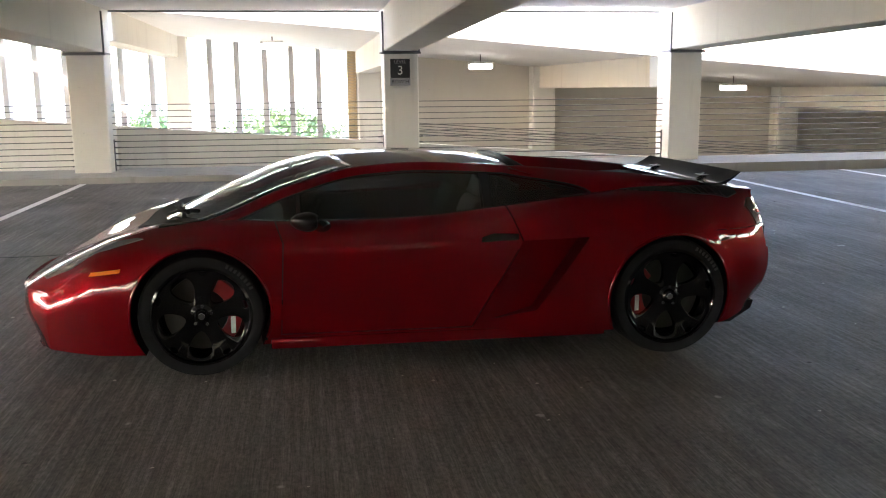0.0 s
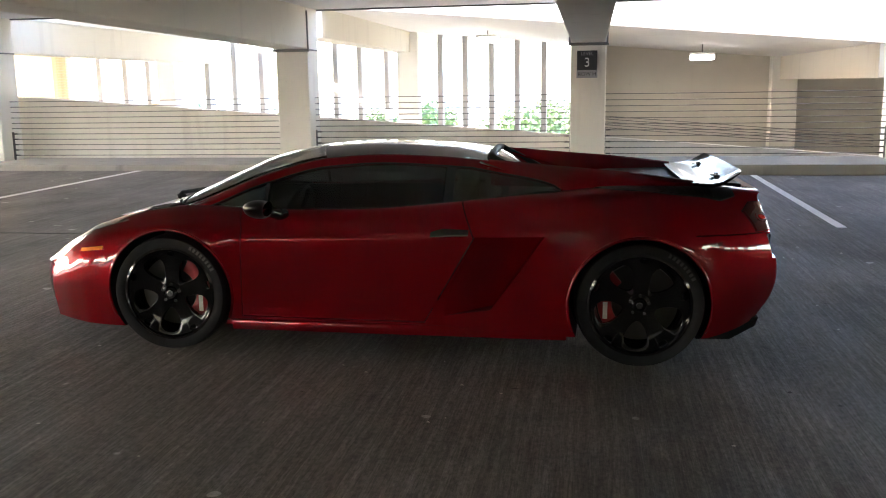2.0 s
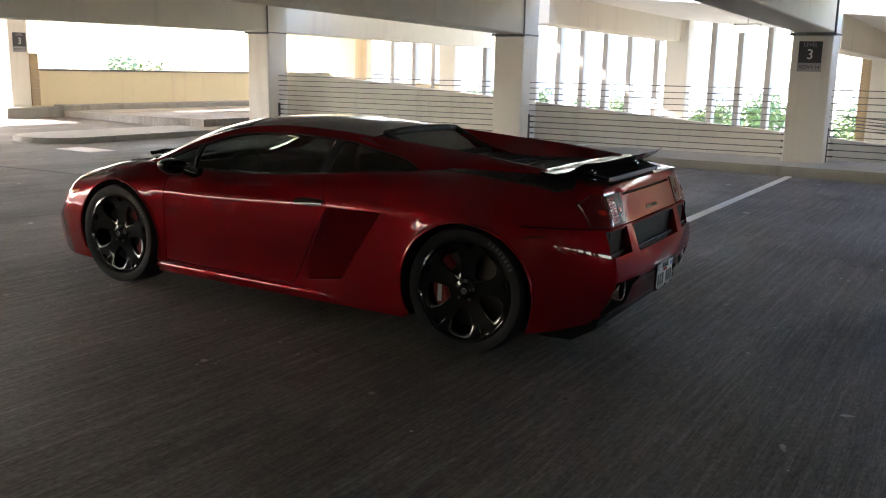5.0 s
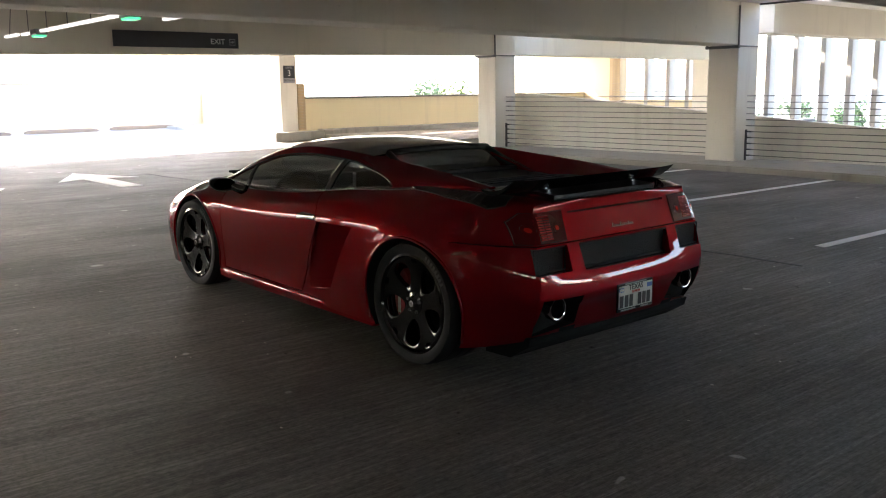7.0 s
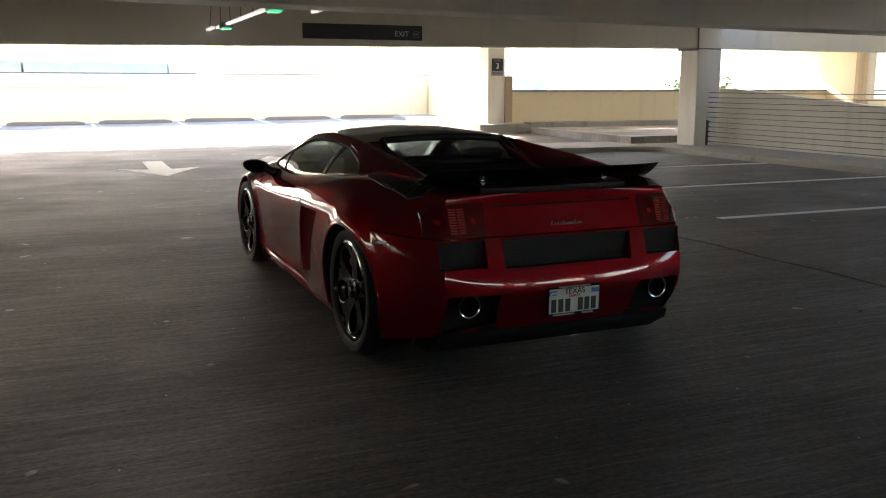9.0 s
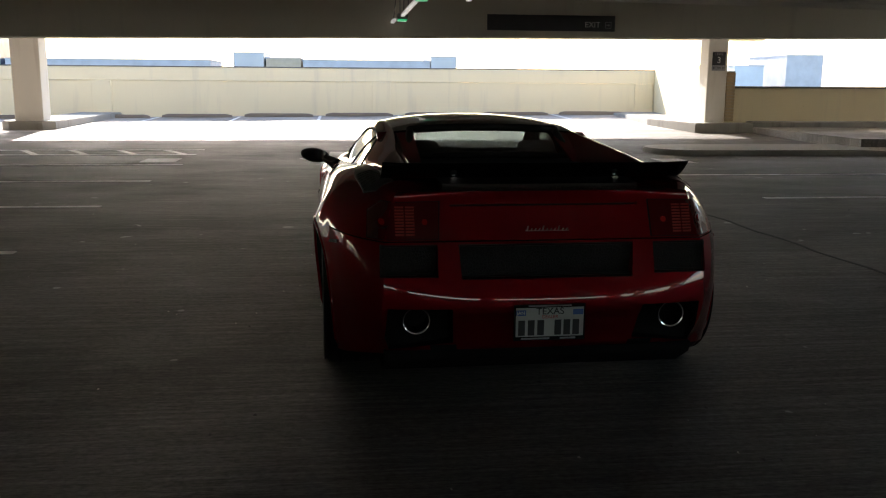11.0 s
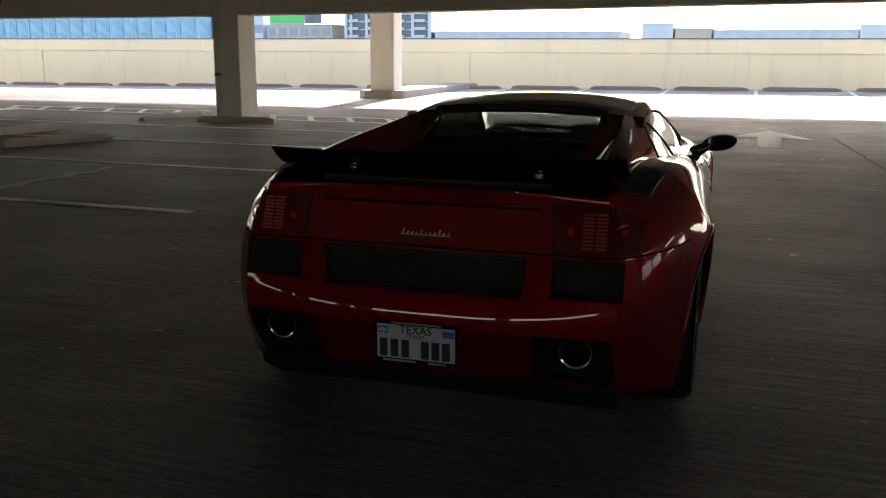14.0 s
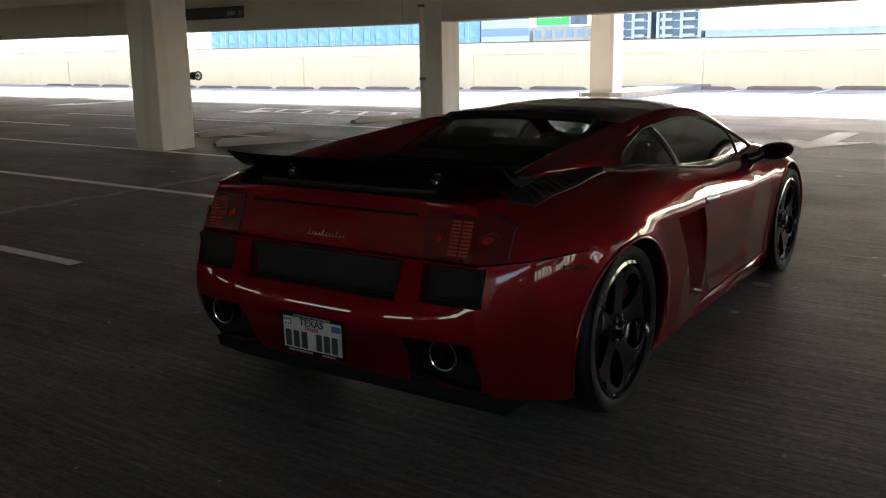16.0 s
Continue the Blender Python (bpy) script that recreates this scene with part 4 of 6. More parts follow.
LINES = [
    line(-1.490, 2.710, [(-1.5, 0), (2.8, 0)], [(-1.5, 0.42), (-1.3, 0.525), (-1.0, 0.645), (-0.75, 0.725), (-0.5, 0.76), (0, 0.70), (1.2, 0.72), (1.75, 0.885), (2.0, 0.905), (2.45, 0.915), (2.8, 0.905)]),
    line(-1.475, 2.710, [(-1.5, 0.30), (-1.0, 0.32), (0, 0.38), (1.2, 0.38), (2.0, 0.34), (2.8, 0.34)], [(-1.5, 0.42), (-1.3, 0.53), (-1.0, 0.655), (-0.75, 0.735), (-0.5, 0.77), (0, 0.72), (1.2, 0.74), (1.75, 0.885), (2.0, 0.905), (2.45, 0.915), (2.8, 0.905)]),
    line(-1.420, 2.705, [(-1.5, 0.52), (-1.2, 0.58), (-0.8, 0.63), (-0.4, 0.68), (0, 0.715), (0.6, 0.735), (1.2, 0.735), (1.6, 0.70), (2.0, 0.65), (2.45, 0.61), (2.8, 0.60)], [(-1.5, 0.425), (-1.25, 0.56), (-0.95, 0.685), (-0.65, 0.765), (-0.35, 0.795), (0, 0.785), (0.6, 0.80), (1.1, 0.845), (1.6, 0.90), (2.0, 0.93), (2.45, 0.93), (2.8, 0.90)]),
    line(-1.310, 2.690, [(-1.5, 0.66), (-1.2, 0.74), (-0.8, 0.80), (-0.4, 0.835), (0, 0.845), (0.6, 0.857), (1.2, 0.862), (1.6, 0.855), (2.08, 0.812), (2.45, 0.742), (2.65, 0.705), (2.8, 0.65)], [(-1.5, 0.43), (-1.25, 0.535), (-0.95, 0.65), (-0.6, 0.715), (-0.3, 0.735), (0, 0.735), (0.6, 0.765), (1.2, 0.82), (1.6, 0.86), (2.08, 0.885), (2.45, 0.885), (2.8, 0.865)]),
    line(-1.250, 2.755, [(-1.5, 0.73), (-1.2, 0.815), (-0.8, 0.885), (-0.48, 0.918), (0, 0.908), (0.5, 0.913), (1.0, 0.920), (1.5, 0.932), (2.08, 0.930), (2.45, 0.858), (2.65, 0.79), (2.8, 0.69)], [(-1.5, 0.41), (-1.2, 0.50), (-0.8, 0.62), (-0.48, 0.665), (0, 0.655), (0.5, 0.665), (1.0, 0.69), (1.5, 0.72), (2.08, 0.74), (2.45, 0.73), (2.8, 0.70)]),
    line(-1.265, 2.800, [(-1.5, 0.745), (-1.2, 0.845), (-0.8, 0.915), (-0.48, 0.93), (0, 0.905), (0.5, 0.906), (1.0, 0.912), (1.5, 0.936), (2.08, 0.938), (2.45, 0.885), (2.65, 0.81), (2.8, 0.70)], [(-1.5, 0.35), (-1.2, 0.41), (-0.8, 0.48), (-0.48, 0.50), (0, 0.50), (1.0, 0.50), (1.5, 0.52), (2.08, 0.54), (2.45, 0.54), (2.8, 0.50)]),
    line(-1.280, 2.775, [(-1.5, 0.73), (-1.2, 0.83), (-0.8, 0.91), (-0.48, 0.918), (0, 0.882), (0.5, 0.875), (1.0, 0.88), (1.5, 0.915), (2.08, 0.925), (2.45, 0.88), (2.65, 0.805), (2.8, 0.70)], [(-1.5, 0.27), (-0.8, 0.30), (0, 0.285), (1.0, 0.29), (2.08, 0.32), (2.8, 0.36)]),
    line(-1.275, 2.700, [(-1.5, 0.70), (-1.2, 0.80), (-0.8, 0.885), (-0.48, 0.89), (0, 0.876), (0.5, 0.874), (1.0, 0.878), (1.5, 0.90), (2.08, 0.905), (2.45, 0.86), (2.65, 0.785), (2.8, 0.665)], [(-1.5, 0.125), (-0.8, 0.12), (0, 0.155), (1.0, 0.155), (1.7, 0.155), (2.3, 0.15), (2.8, 0.215)]),
    line(-1.385, 2.670, [(-1.5, 0.45), (-1.2, 0.5), (0, 0.5), (2.8, 0.45)], [(-1.5, 0.115), (0, 0.125), (2.3, 0.13), (2.8, 0.20)]),
    line(-1.415, 2.670, [(-1.5, 0), (2.8, 0)], [(-1.5, 0.115), (0, 0.125), (2.3, 0.13), (2.8, 0.20)]),
]
HUB_F, HUB_R, HUB_Z, RAD_F, RAD_R = -0.482, 2.078, 0.325, 0.322, 0.334
ARCH_F, ARCH_R = 0.352, 0.366


def line_point(k, u):
    xs, xe, w, z = LINES[k]
    x = u
    if u > 2.4:
        x = 2.4 + (u - 2.4) * (xe - 2.4) / (X1 - 2.4)
    if u < -1.0:
        x = -1.0 - (-1.0 - u) * (-1.0 - xs) / (-1.0 - X0)
    slim = 1 - 0.033 * max(0.0, min(1.0, (u - 2.1) / 0.7)) - 0.022 * max(0.0, min(1.0, (0.3 - u) / 0.6))
    return Vector((x, w(u) * slim, z(u)))


def catmull(p0, p1, p2, p3, t):
    return 0.5 * (2 * p1 + (p2 - p0) * t + (2 * p0 - 5 * p1 + 4 * p2 - p3) * t * t + (3 * p1 - p0 - 3 * p2 + p3) * t ** 3)


def body_section(u, k_top=6, k_side=6):
    """The half section at station u, from the top centre round to the bottom centre."""
    base = [line_point(k, u) for k in range(10)]
    out = []
    for k in range(9):
        n = k_top if (k < 2 or k >= 7) else k_side
        p0 = base[k - 1] if k else base[0] + (base[0] - base[1]) * Vector((1, 1, -1)).length * 0
        if k == 0:
            p0 = Vector((base[1].x, -base[1].y, base[1].z))
        p3 = base[k + 2] if k < 8 else Vector((base[8].x, -base[8].y, base[8].z))
        if k == 7:
            p0 = base[7] + (base[7] - base[8])
        if k == 6:
            p3 = base[7] + (base[7] - base[6])
        crease = max(0.0, min(1.0, (u + 0.15) / 0.25)) * max(0.0, min(1.0, (1.95 - u) / 0.4)) * 0.75
        if k == 3:
            p3 = p3.lerp(base[4] + (base[4] - base[3]), crease)
        if k == 4:
            p0 = p0.lerp(base[4] + (base[4] - base[5]), crease)
        for i in range(n):
            out.append(catmull(p0, base[k], base[k + 1], p3, i / n))
    out.append(base[9])
    for p in out:
        p.y = max(p.y, 0)
        for hx, r in ((HUB_F, ARCH_F), (HUB_R, ARCH_R)):
            d = math.hypot(p.x - hx, p.z - HUB_Z) - r
            if p.z > 0.2 and p.y > 0.7 and d < 0.055:
                p.y += (0.005 if hx < 0 else 0.010) * min(1, max(0, (0.055 - d) / 0.02))
    return out


def body_mesh():
    bm = bmesh.new()
    us = sorted({round(X0 + (X1 - X0) * i / 118, 4) for i in range(119)} | {-1.495, -1.49, -1.475, 2.79, 2.78, 2.765})
    secs = [body_section(u) for u in us]
    n = len(secs[0])
    grid = []
    for s in secs:
        right = [bm.verts.new(p) for p in s]
        left = [right[j] if j in (0, n - 1) else bm.verts.new((p.x, -p.y, p.z)) for j, p in enumerate(s)]
        grid.append((right, left))
    for a, b in zip(grid, grid[1:]):
        for side in (0, 1):
            for j in range(n - 1):
                q = [a[side][j], a[side][j + 1], b[side][j + 1], b[side][j]]
                bm.faces.new(q if side else q[::-1])
    # end faces, woven from side to side
    centre_rear = spline([(0.19, 2.73), (0.30, 2.775), (0.38, 2.805), (0.42, 2.838), (0.442, 2.842), (0.452, 2.8405), (0.475, 2.8366), (0.50, 2.8319), (0.52, 2.826), (0.57, 2.807), (0.70, 2.762), (0.80, 2.727), (0.86, 2.708), (0.905, 2.69)])
    centre_nose = spline([(0.115, -1.405), (0.20, -1.45), (0.33, -1.495), (0.42, -1.49)])
    k = 12
    for (right, left), prof in ((grid[0], centre_nose), (grid[-1], centre_rear)):
        top = [right[j] for j in range(k, 0, -1)] + [left[j] for j in range(0, k + 1)]
        bottom = [right[j] for j in range(n - 1 - k, n - 1)] + [left[n - 1]] + [left[j] for j in range(n - 2, n - 2 - k, -1)]
        rows = [top]
        frac = [v.co.y / right[k].co.y for v in top]
        for j in range(k + 1, n - 1 - k):
            e = right[j].co
            row = [right[j]]
            for f in frac[1:-1]:
                g = 1 - abs(f) ** 3.2
                row.append(bm.verts.new((e.x + (prof(e.z) - e.x) * g, f * e.y, e.z)))
            row.append(left[j])
            rows.append(row)
        rows.append(bottom)
        for a, b in zip(rows, rows[1:]):
            for i in range(len(a) - 1):
                bm.faces.new((a[i], a[i + 1], b[i + 1], b[i]))
    bmesh.ops.recalc_face_normals(bm, faces=bm.faces)
    return bm


def carve(me, cutter_bm, how="DIFFERENCE"):
    """The mesh me cut by (or kept within) the cutter, as a new mesh."""
    a = bpy.data.objects.new("a", me)
    c = bpy.data.objects.new("c", as_mesh(cutter_bm))
    scene.collection.objects.link(a)
    scene.collection.objects.link(c)
    md = a.modifiers.new("b", "BOOLEAN")
    md.operation, md.object, md.solver = how, c, "EXACT"
    out = bpy.data.meshes.new_from_object(a.evaluated_get(bpy.context.evaluated_depsgraph_get()))
    cm = c.data
    bpy.data.objects.remove(a)
    bpy.data.objects.remove(c)
    bpy.data.meshes.remove(cm)
    return out


def cylinder(cx, cz, r, y0, y1, n=64):
    return prism([(cx + r * math.cos(2 * math.pi * i / n), cz + r * math.sin(2 * math.pi * i / n)) for i in range(n)], y0, y1, "y")


def finish(name, me, material, parent, label="", angle=28):
    me.materials.clear()
    for mt in material if isinstance(material, (list, tuple)) else [material]:
        me.materials.append(mt)
    for f in me.polygons:
        f.use_smooth = True
        f.material_index = 0
    me.set_sharp_from_angle(angle=radians(angle))
    ob = new(name, me)
    ob.parent = parent
    if label:
        ob["label"] = label
    return ob


def raw_tree(me):
    return BVHTree.FromPolygons([v.co for v in me.vertices], [p.vertices[:] for p in me.polygons])


def drape(tree, outline, way, lift=0.004, thick=0.006, cell=0.02, inner=None):
    """A skin laid on a surface: the outline is in the plane across way ('x', 'y', '-y' or 'z'), cut into small cells and dropped onto it."""
    b = bmesh.new()
    flat = [b.verts.new((p[0], p[1], 0)) for p in outline]
    b.faces.new(flat)
    lo = [min(p[i] for p in outline) for i in (0, 1)]
    hi = [max(p[i] for p in outline) for i in (0, 1)]
    for i in (0, 1):
        c = lo[i] + cell
        while c < hi[i] - 0.2 * cell:
            no = Vector((1, 0, 0)) if i == 0 else Vector((0, 1, 0))
            bmesh.ops.bisect_plane(b, geom=b.verts[:] + b.edges[:] + b.faces[:], plane_co=no * c, plane_no=no)
            c += cell
    for v in list(b.verts):
        p, q = v.co.x, v.co.y
        if way == "x":
            o, d = Vector((4, p, q)), Vector((-1, 0, 0))
        elif way == "y":
            o, d = Vector((p, 2, q)), Vector((0, -1, 0))
        elif way == "-y":
            o, d = Vector((p, -2, q)), Vector((0, 1, 0))
        else:
            o, d = Vector((p, q, 2)), Vector((0, 0, -1))
        hit, nrm, _, _ = tree.ray_cast(o, d)
        if hit is None:
            hit, nrm, _, _ = tree.find_nearest(o + d * 1.2)
        if nrm.dot(d) > 0:
            nrm = -nrm
        v.co = hit + nrm * lift
    bmesh.ops.recalc_face_normals(b, faces=b.faces)
    fs = b.faces[:]
    low = bmesh.ops.extrude_face_region(b, geom=fs)
    moved = [g for g in low["geom"] if isinstance(g, bmesh.types.BMVert)]
    away = {"x": Vector((-1, 0, 0)), "y": Vector((0, -1, 0)), "-y": Vector((0, 1, 0)), "z": Vector((0, 0, -1))}[way]
    for v in moved:
        v.co += away * thick
    bmesh.ops.recalc_face_normals(b, faces=b.faces)
    return b


def both(f):
    for s in (1, -1):
        f(s)


car = empty("sports_car", "low candy-red sports coupe with gloss black wheels and rear wing", "car")
car.matrix_world = pose(-0.02, CAR_Y, deck_z(0, CAR_Y), 0, math.degrees(math.atan(FALL)), CAR_YAW)
body0 = as_mesh(body_mesh())
TREE = raw_tree(body0)
DOOR = [(-0.075, 0.205), (-0.055, 0.69), (-0.10, 0.80), (0.55, 0.83), (1.135, 0.90), (1.145, 0.84), (1.212, 0.672), (0.945, 0.205)]


def grow(outline, d):
    c = Vector((sum(p[0] for p in outline) / len(outline), sum(p[1] for p in outline) / len(outline)))
    out = []
    for i in range(len(outline)):
        a, b, e = Vector(outline[i - 1]), Vector(outline[i]), Vector(outline[(i + 1) % len(outline)])
        n1 = Vector(((b - a).y, -(b - a).x)).normalized()
        n2 = Vector(((e - b).y, -(e - b).x)).normalized()
        if n1.dot(b - c) < 0:
            n1 = -n1
        if n2.dot(b - c) < 0:
            n2 = -n2
        n = (n1 + n2).normalized()
        out.append(tuple(b + n * d / max(0.4, n.dot(n1))))
    return out


def build_body():
    me = body0
    # wheel arches, on both sides
    for hx, r in ((HUB_F, ARCH_F), (HUB_R, ARCH_R)):
        for s in (1, -1):
            me = carve(me, cylinder(hx, HUB_Z, r, s * 0.56, s * 1.3))
    # cockpit, engine bay recess
    me = carve(me, prism([(-0.62, 0.50), (-0.35, 0.30), (1.15, 0.24), (1.30, 0.50), (1.34, 1.3), (-0.72, 1.3), (-0.70, 0.60)], -0.665, 0.665, "y"))
    # side air intakes: wedges that deepen towards the rear
    for s in (1, -1):
        t = bmesh.new()
        top, bot = 0.690, 0.222
        a = [(1.217, s * 0.908, 0.678), (1.585, s * 0.79, top), (1.305, s * 0.79, 0.285), (1.02, s * 0.89, 0.235)]
        o = [(x, s * 1.2, z) for x, y, z in a]
        va, vo = [t.verts.new(p) for p in a], [t.verts.new(p) for p in o]
        t.faces.new(va)
        t.faces.new(vo)
        for i in range(4):
            t.faces.new((va[i], va[(i + 1) % 4], vo[(i + 1) % 4], vo[i]))
        me = carve(me, t)
    # grille and exhaust recesses in the tail
    for y0, y1, za, zb, d in ((-0.370, 0.370, 0.552, 0.690, 2.715), (0.455, 0.690, 0.562, 0.690, 2.71), (-0.690, -0.455, 0.562, 0.690, 2.71)):
        me = carve(me, prism([(y0, zb), (y1, zb), (y1 - 0.012 if y0 < 0 < y1 else y1, za), (y0 + 0.012 if y0 < 0 < y1 else y0, za)], d, 3.0, "x"))
    for s in (1, -1):
        me = carve(me, prism([(s * 0.385, 0.275), (s * 0.40, 0.435), (s * 0.66, 0.435), (s * 0.67, 0.30), (s * 0.65, 0.24)], 2.64, 3.0, "x"))
    # the bumper joint round the tail
    me = carve(me, box((2.35, -1.2, 0.6985), (3.0, 1.2, 0.7040)))
    # brake-light slot and lid gap
    me = carve(me, box((2.68, -0.40, 0.838), (2.90, 0.40, 0.850)))
    return me


me = build_body()
for s in (1, -1):
    y0, y1 = (0.55, 1.3) if s > 0 else (-1.3, -0.55)
    door_me = carve(me.copy(), prism(DOOR, y0, y1, "y"), "INTERSECT")
    me = carve(me, prism(grow(DOOR, 0.0065), y0, y1, "y"))
    door = finish("door", door_me, [M_RED], car)
    tree_d = raw_tree(door_me)
    way = "y" if s > 0 else "-y"
    part("door_handle", drape(tree_d, [(0.985, 0.675), (0.99, 0.70), (1.05, 0.718), (1.19, 0.715), (1.186, 0.685)], way, 0.005, 0.012), M_GLOSS, door, "gloss black pull handle", angle=40)
body = finish("body", me, [M_RED, M_MATT], car, angle=44)
for f in me.polygons:
    c = f.center
    deep = abs(c.y) < 0.67 and -0.75 < c.x < 1.36 and c.z > 0.2 and (abs(abs(c.y) - 0.665) < 0.003 or f.normal.z > 0.3 and c.z < 0.6 or abs(f.normal.x) > 0.6)
    arch = False
    for hx, r in ((HUB_F, ARCH_F), (HUB_R, ARCH_R)):
        d = math.hypot(c.x - hx, c.z - HUB_Z)
        arch |= abs(abs(c.y) - 0.56) < 0.003 and d < r
        if d < r + 0.003 and abs(c.y) < 0.89:
            arch = True
    tail = 2.55 < c.x < 2.75 and c.z < 0.44 and abs(abs(c.y) - 0.53) < 0.16 and f.normal.x > 0.9
    pocket = c.x > 2.62 and 0.384 < abs(c.y) < 0.672 and 0.239 < c.z < 0.436 and f.normal.x < 0.5
    if deep or arch or tail or pocket or f.normal.z < -0.8:
        f.material_index = 1

# rolled lips of the wheel arches
for sd, way in ((1, 1), (-1, -1)):
    for hx, r in ((HUB_F, ARCH_F), (HUB_R, ARCH_R)):
        pts = []
        for k in range(49):
            a = radians(-22 + 224 * k / 48)
            o = Vector((hx + (r + 0.004) * math.cos(a), way * 2.0, HUB_Z + (r + 0.004) * math.sin(a)))
            hit = TREE.ray_cast(o, Vector((0, -way, 0)))[0]
            if hit is not None and abs(hit.y) > 0.6:
                pts.append(hit)
        part("arch_lip", tube(pts, 0.008, 8), M_RED, car, smooth=True)


# greenhouse: the upper surface and its edges
top_c = spline([(-0.80, 0.70), (-0.54, 0.83), (-0.27, 0.955), (-0.04, 1.045), (0.25, 1.100), (0.61, 1.118), (0.99, 1.104), (1.3, 1.060)])
edge_z = spline([(-0.56, 0.745), (-0.38, 0.80), (0.0, 0.955), (0.37, 1.052), (0.69, 1.073), (1.0, 1.063), (1.37, 1.037), (1.7, 1.012), (2.0, 0.99), (2.35, 0.952)])
edge_w = spline([(-0.56, 0.675), (-0.38, 0.655), (0.0, 0.595), (0.4, 0.553), (0.8, 0.535), (1.2, 0.532), (1.6, 0.555), (2.0, 0.58), (2.35, 0.60)])
belt_z = spline([(-0.56, 0.745), (-0.35, 0.788), (0, 0.782), (0.6, 0.797), (1.1, 0.843), (1.6, 0.90), (2.0, 0.93), (2.35, 0.938)])
belt_w = spline([(-0.56, 0.68), (-0.4, 0.69), (0, 0.722), (0.6, 0.742), (1.2, 0.742), (1.6, 0.71), (2.0, 0.662), (2.35, 0.622)])


back_top = spline([(1.15, 0.815), (1.31, 0.70), (1.47, 0.56), (1.57, 0.40), (1.63, 0.22), (1.665, 0.0)])


def roof_point(x, s):
    z = edge_z(x) + (top_c(x) - edge_z(x)) * (1 - abs(s) ** 2.4)
    return Vector((x, s * edge_w(x), z))


def side_point(x, v, s):
    """v: 0 on the belt, 1 on the roof edge; s: the side."""
    w = belt_w(x) + (edge_w(x) - belt_w(x)) * v + 0.022 * math.sin(math.pi * v)
    return Vector((x, s * w, belt_z(x) + (edge_z(x) - belt_z(x)) * v))


def sheet(fn, us, vs, thick, inward):
    """A curved sheet of some thickness: fn(u, v) is its outer face, inward(p) the way in."""
    b = bmesh.new()
    out = [[fn(u, v) for v in vs] for u in us]
    vo = [[b.verts.new(p) for p in row] for row in out]
    vi = [[b.verts.new(p + inward(p) * thick) for p in row] for row in out]
    m, n = len(us), len(vs)
    for i in range(m - 1):
        for j in range(n - 1):
            b.faces.new((vo[i][j], vo[i + 1][j], vo[i + 1][j + 1], vo[i][j + 1]))
            b.faces.new((vi[i][j], vi[i][j + 1], vi[i + 1][j + 1], vi[i + 1][j]))
    for i in range(m - 1):
        for j in (0, n - 1):
            b.faces.new((vo[i][j], vo[i + 1][j], vi[i + 1][j], vi[i][j]))
    for j in range(n - 1):
        for i in (0, m - 1):
            b.faces.new((vo[i][j], vo[i][j + 1], vi[i][j + 1], vi[i][j]))
    bmesh.ops.remove_doubles(b, verts=b.verts, dist=0.0004)
    bmesh.ops.recalc_face_normals(b, faces=b.faces)
    return b


def steps(a, b, n):
    return [a + (b - a) * i / n for i in range(n + 1)]




def to_mid(p):
    return (Vector((min(max(p.x, 0.1), 1.1), 0, 0.7)) - p).normalized()


# windscreen, black roof, red roof rails
def screen(u, s):
    xb, xh = -0.80 + 0.27 * s * s, 0.235 + 0.10 * s * s
    return roof_point(xb + (xh - xb) * u, s * 0.955)


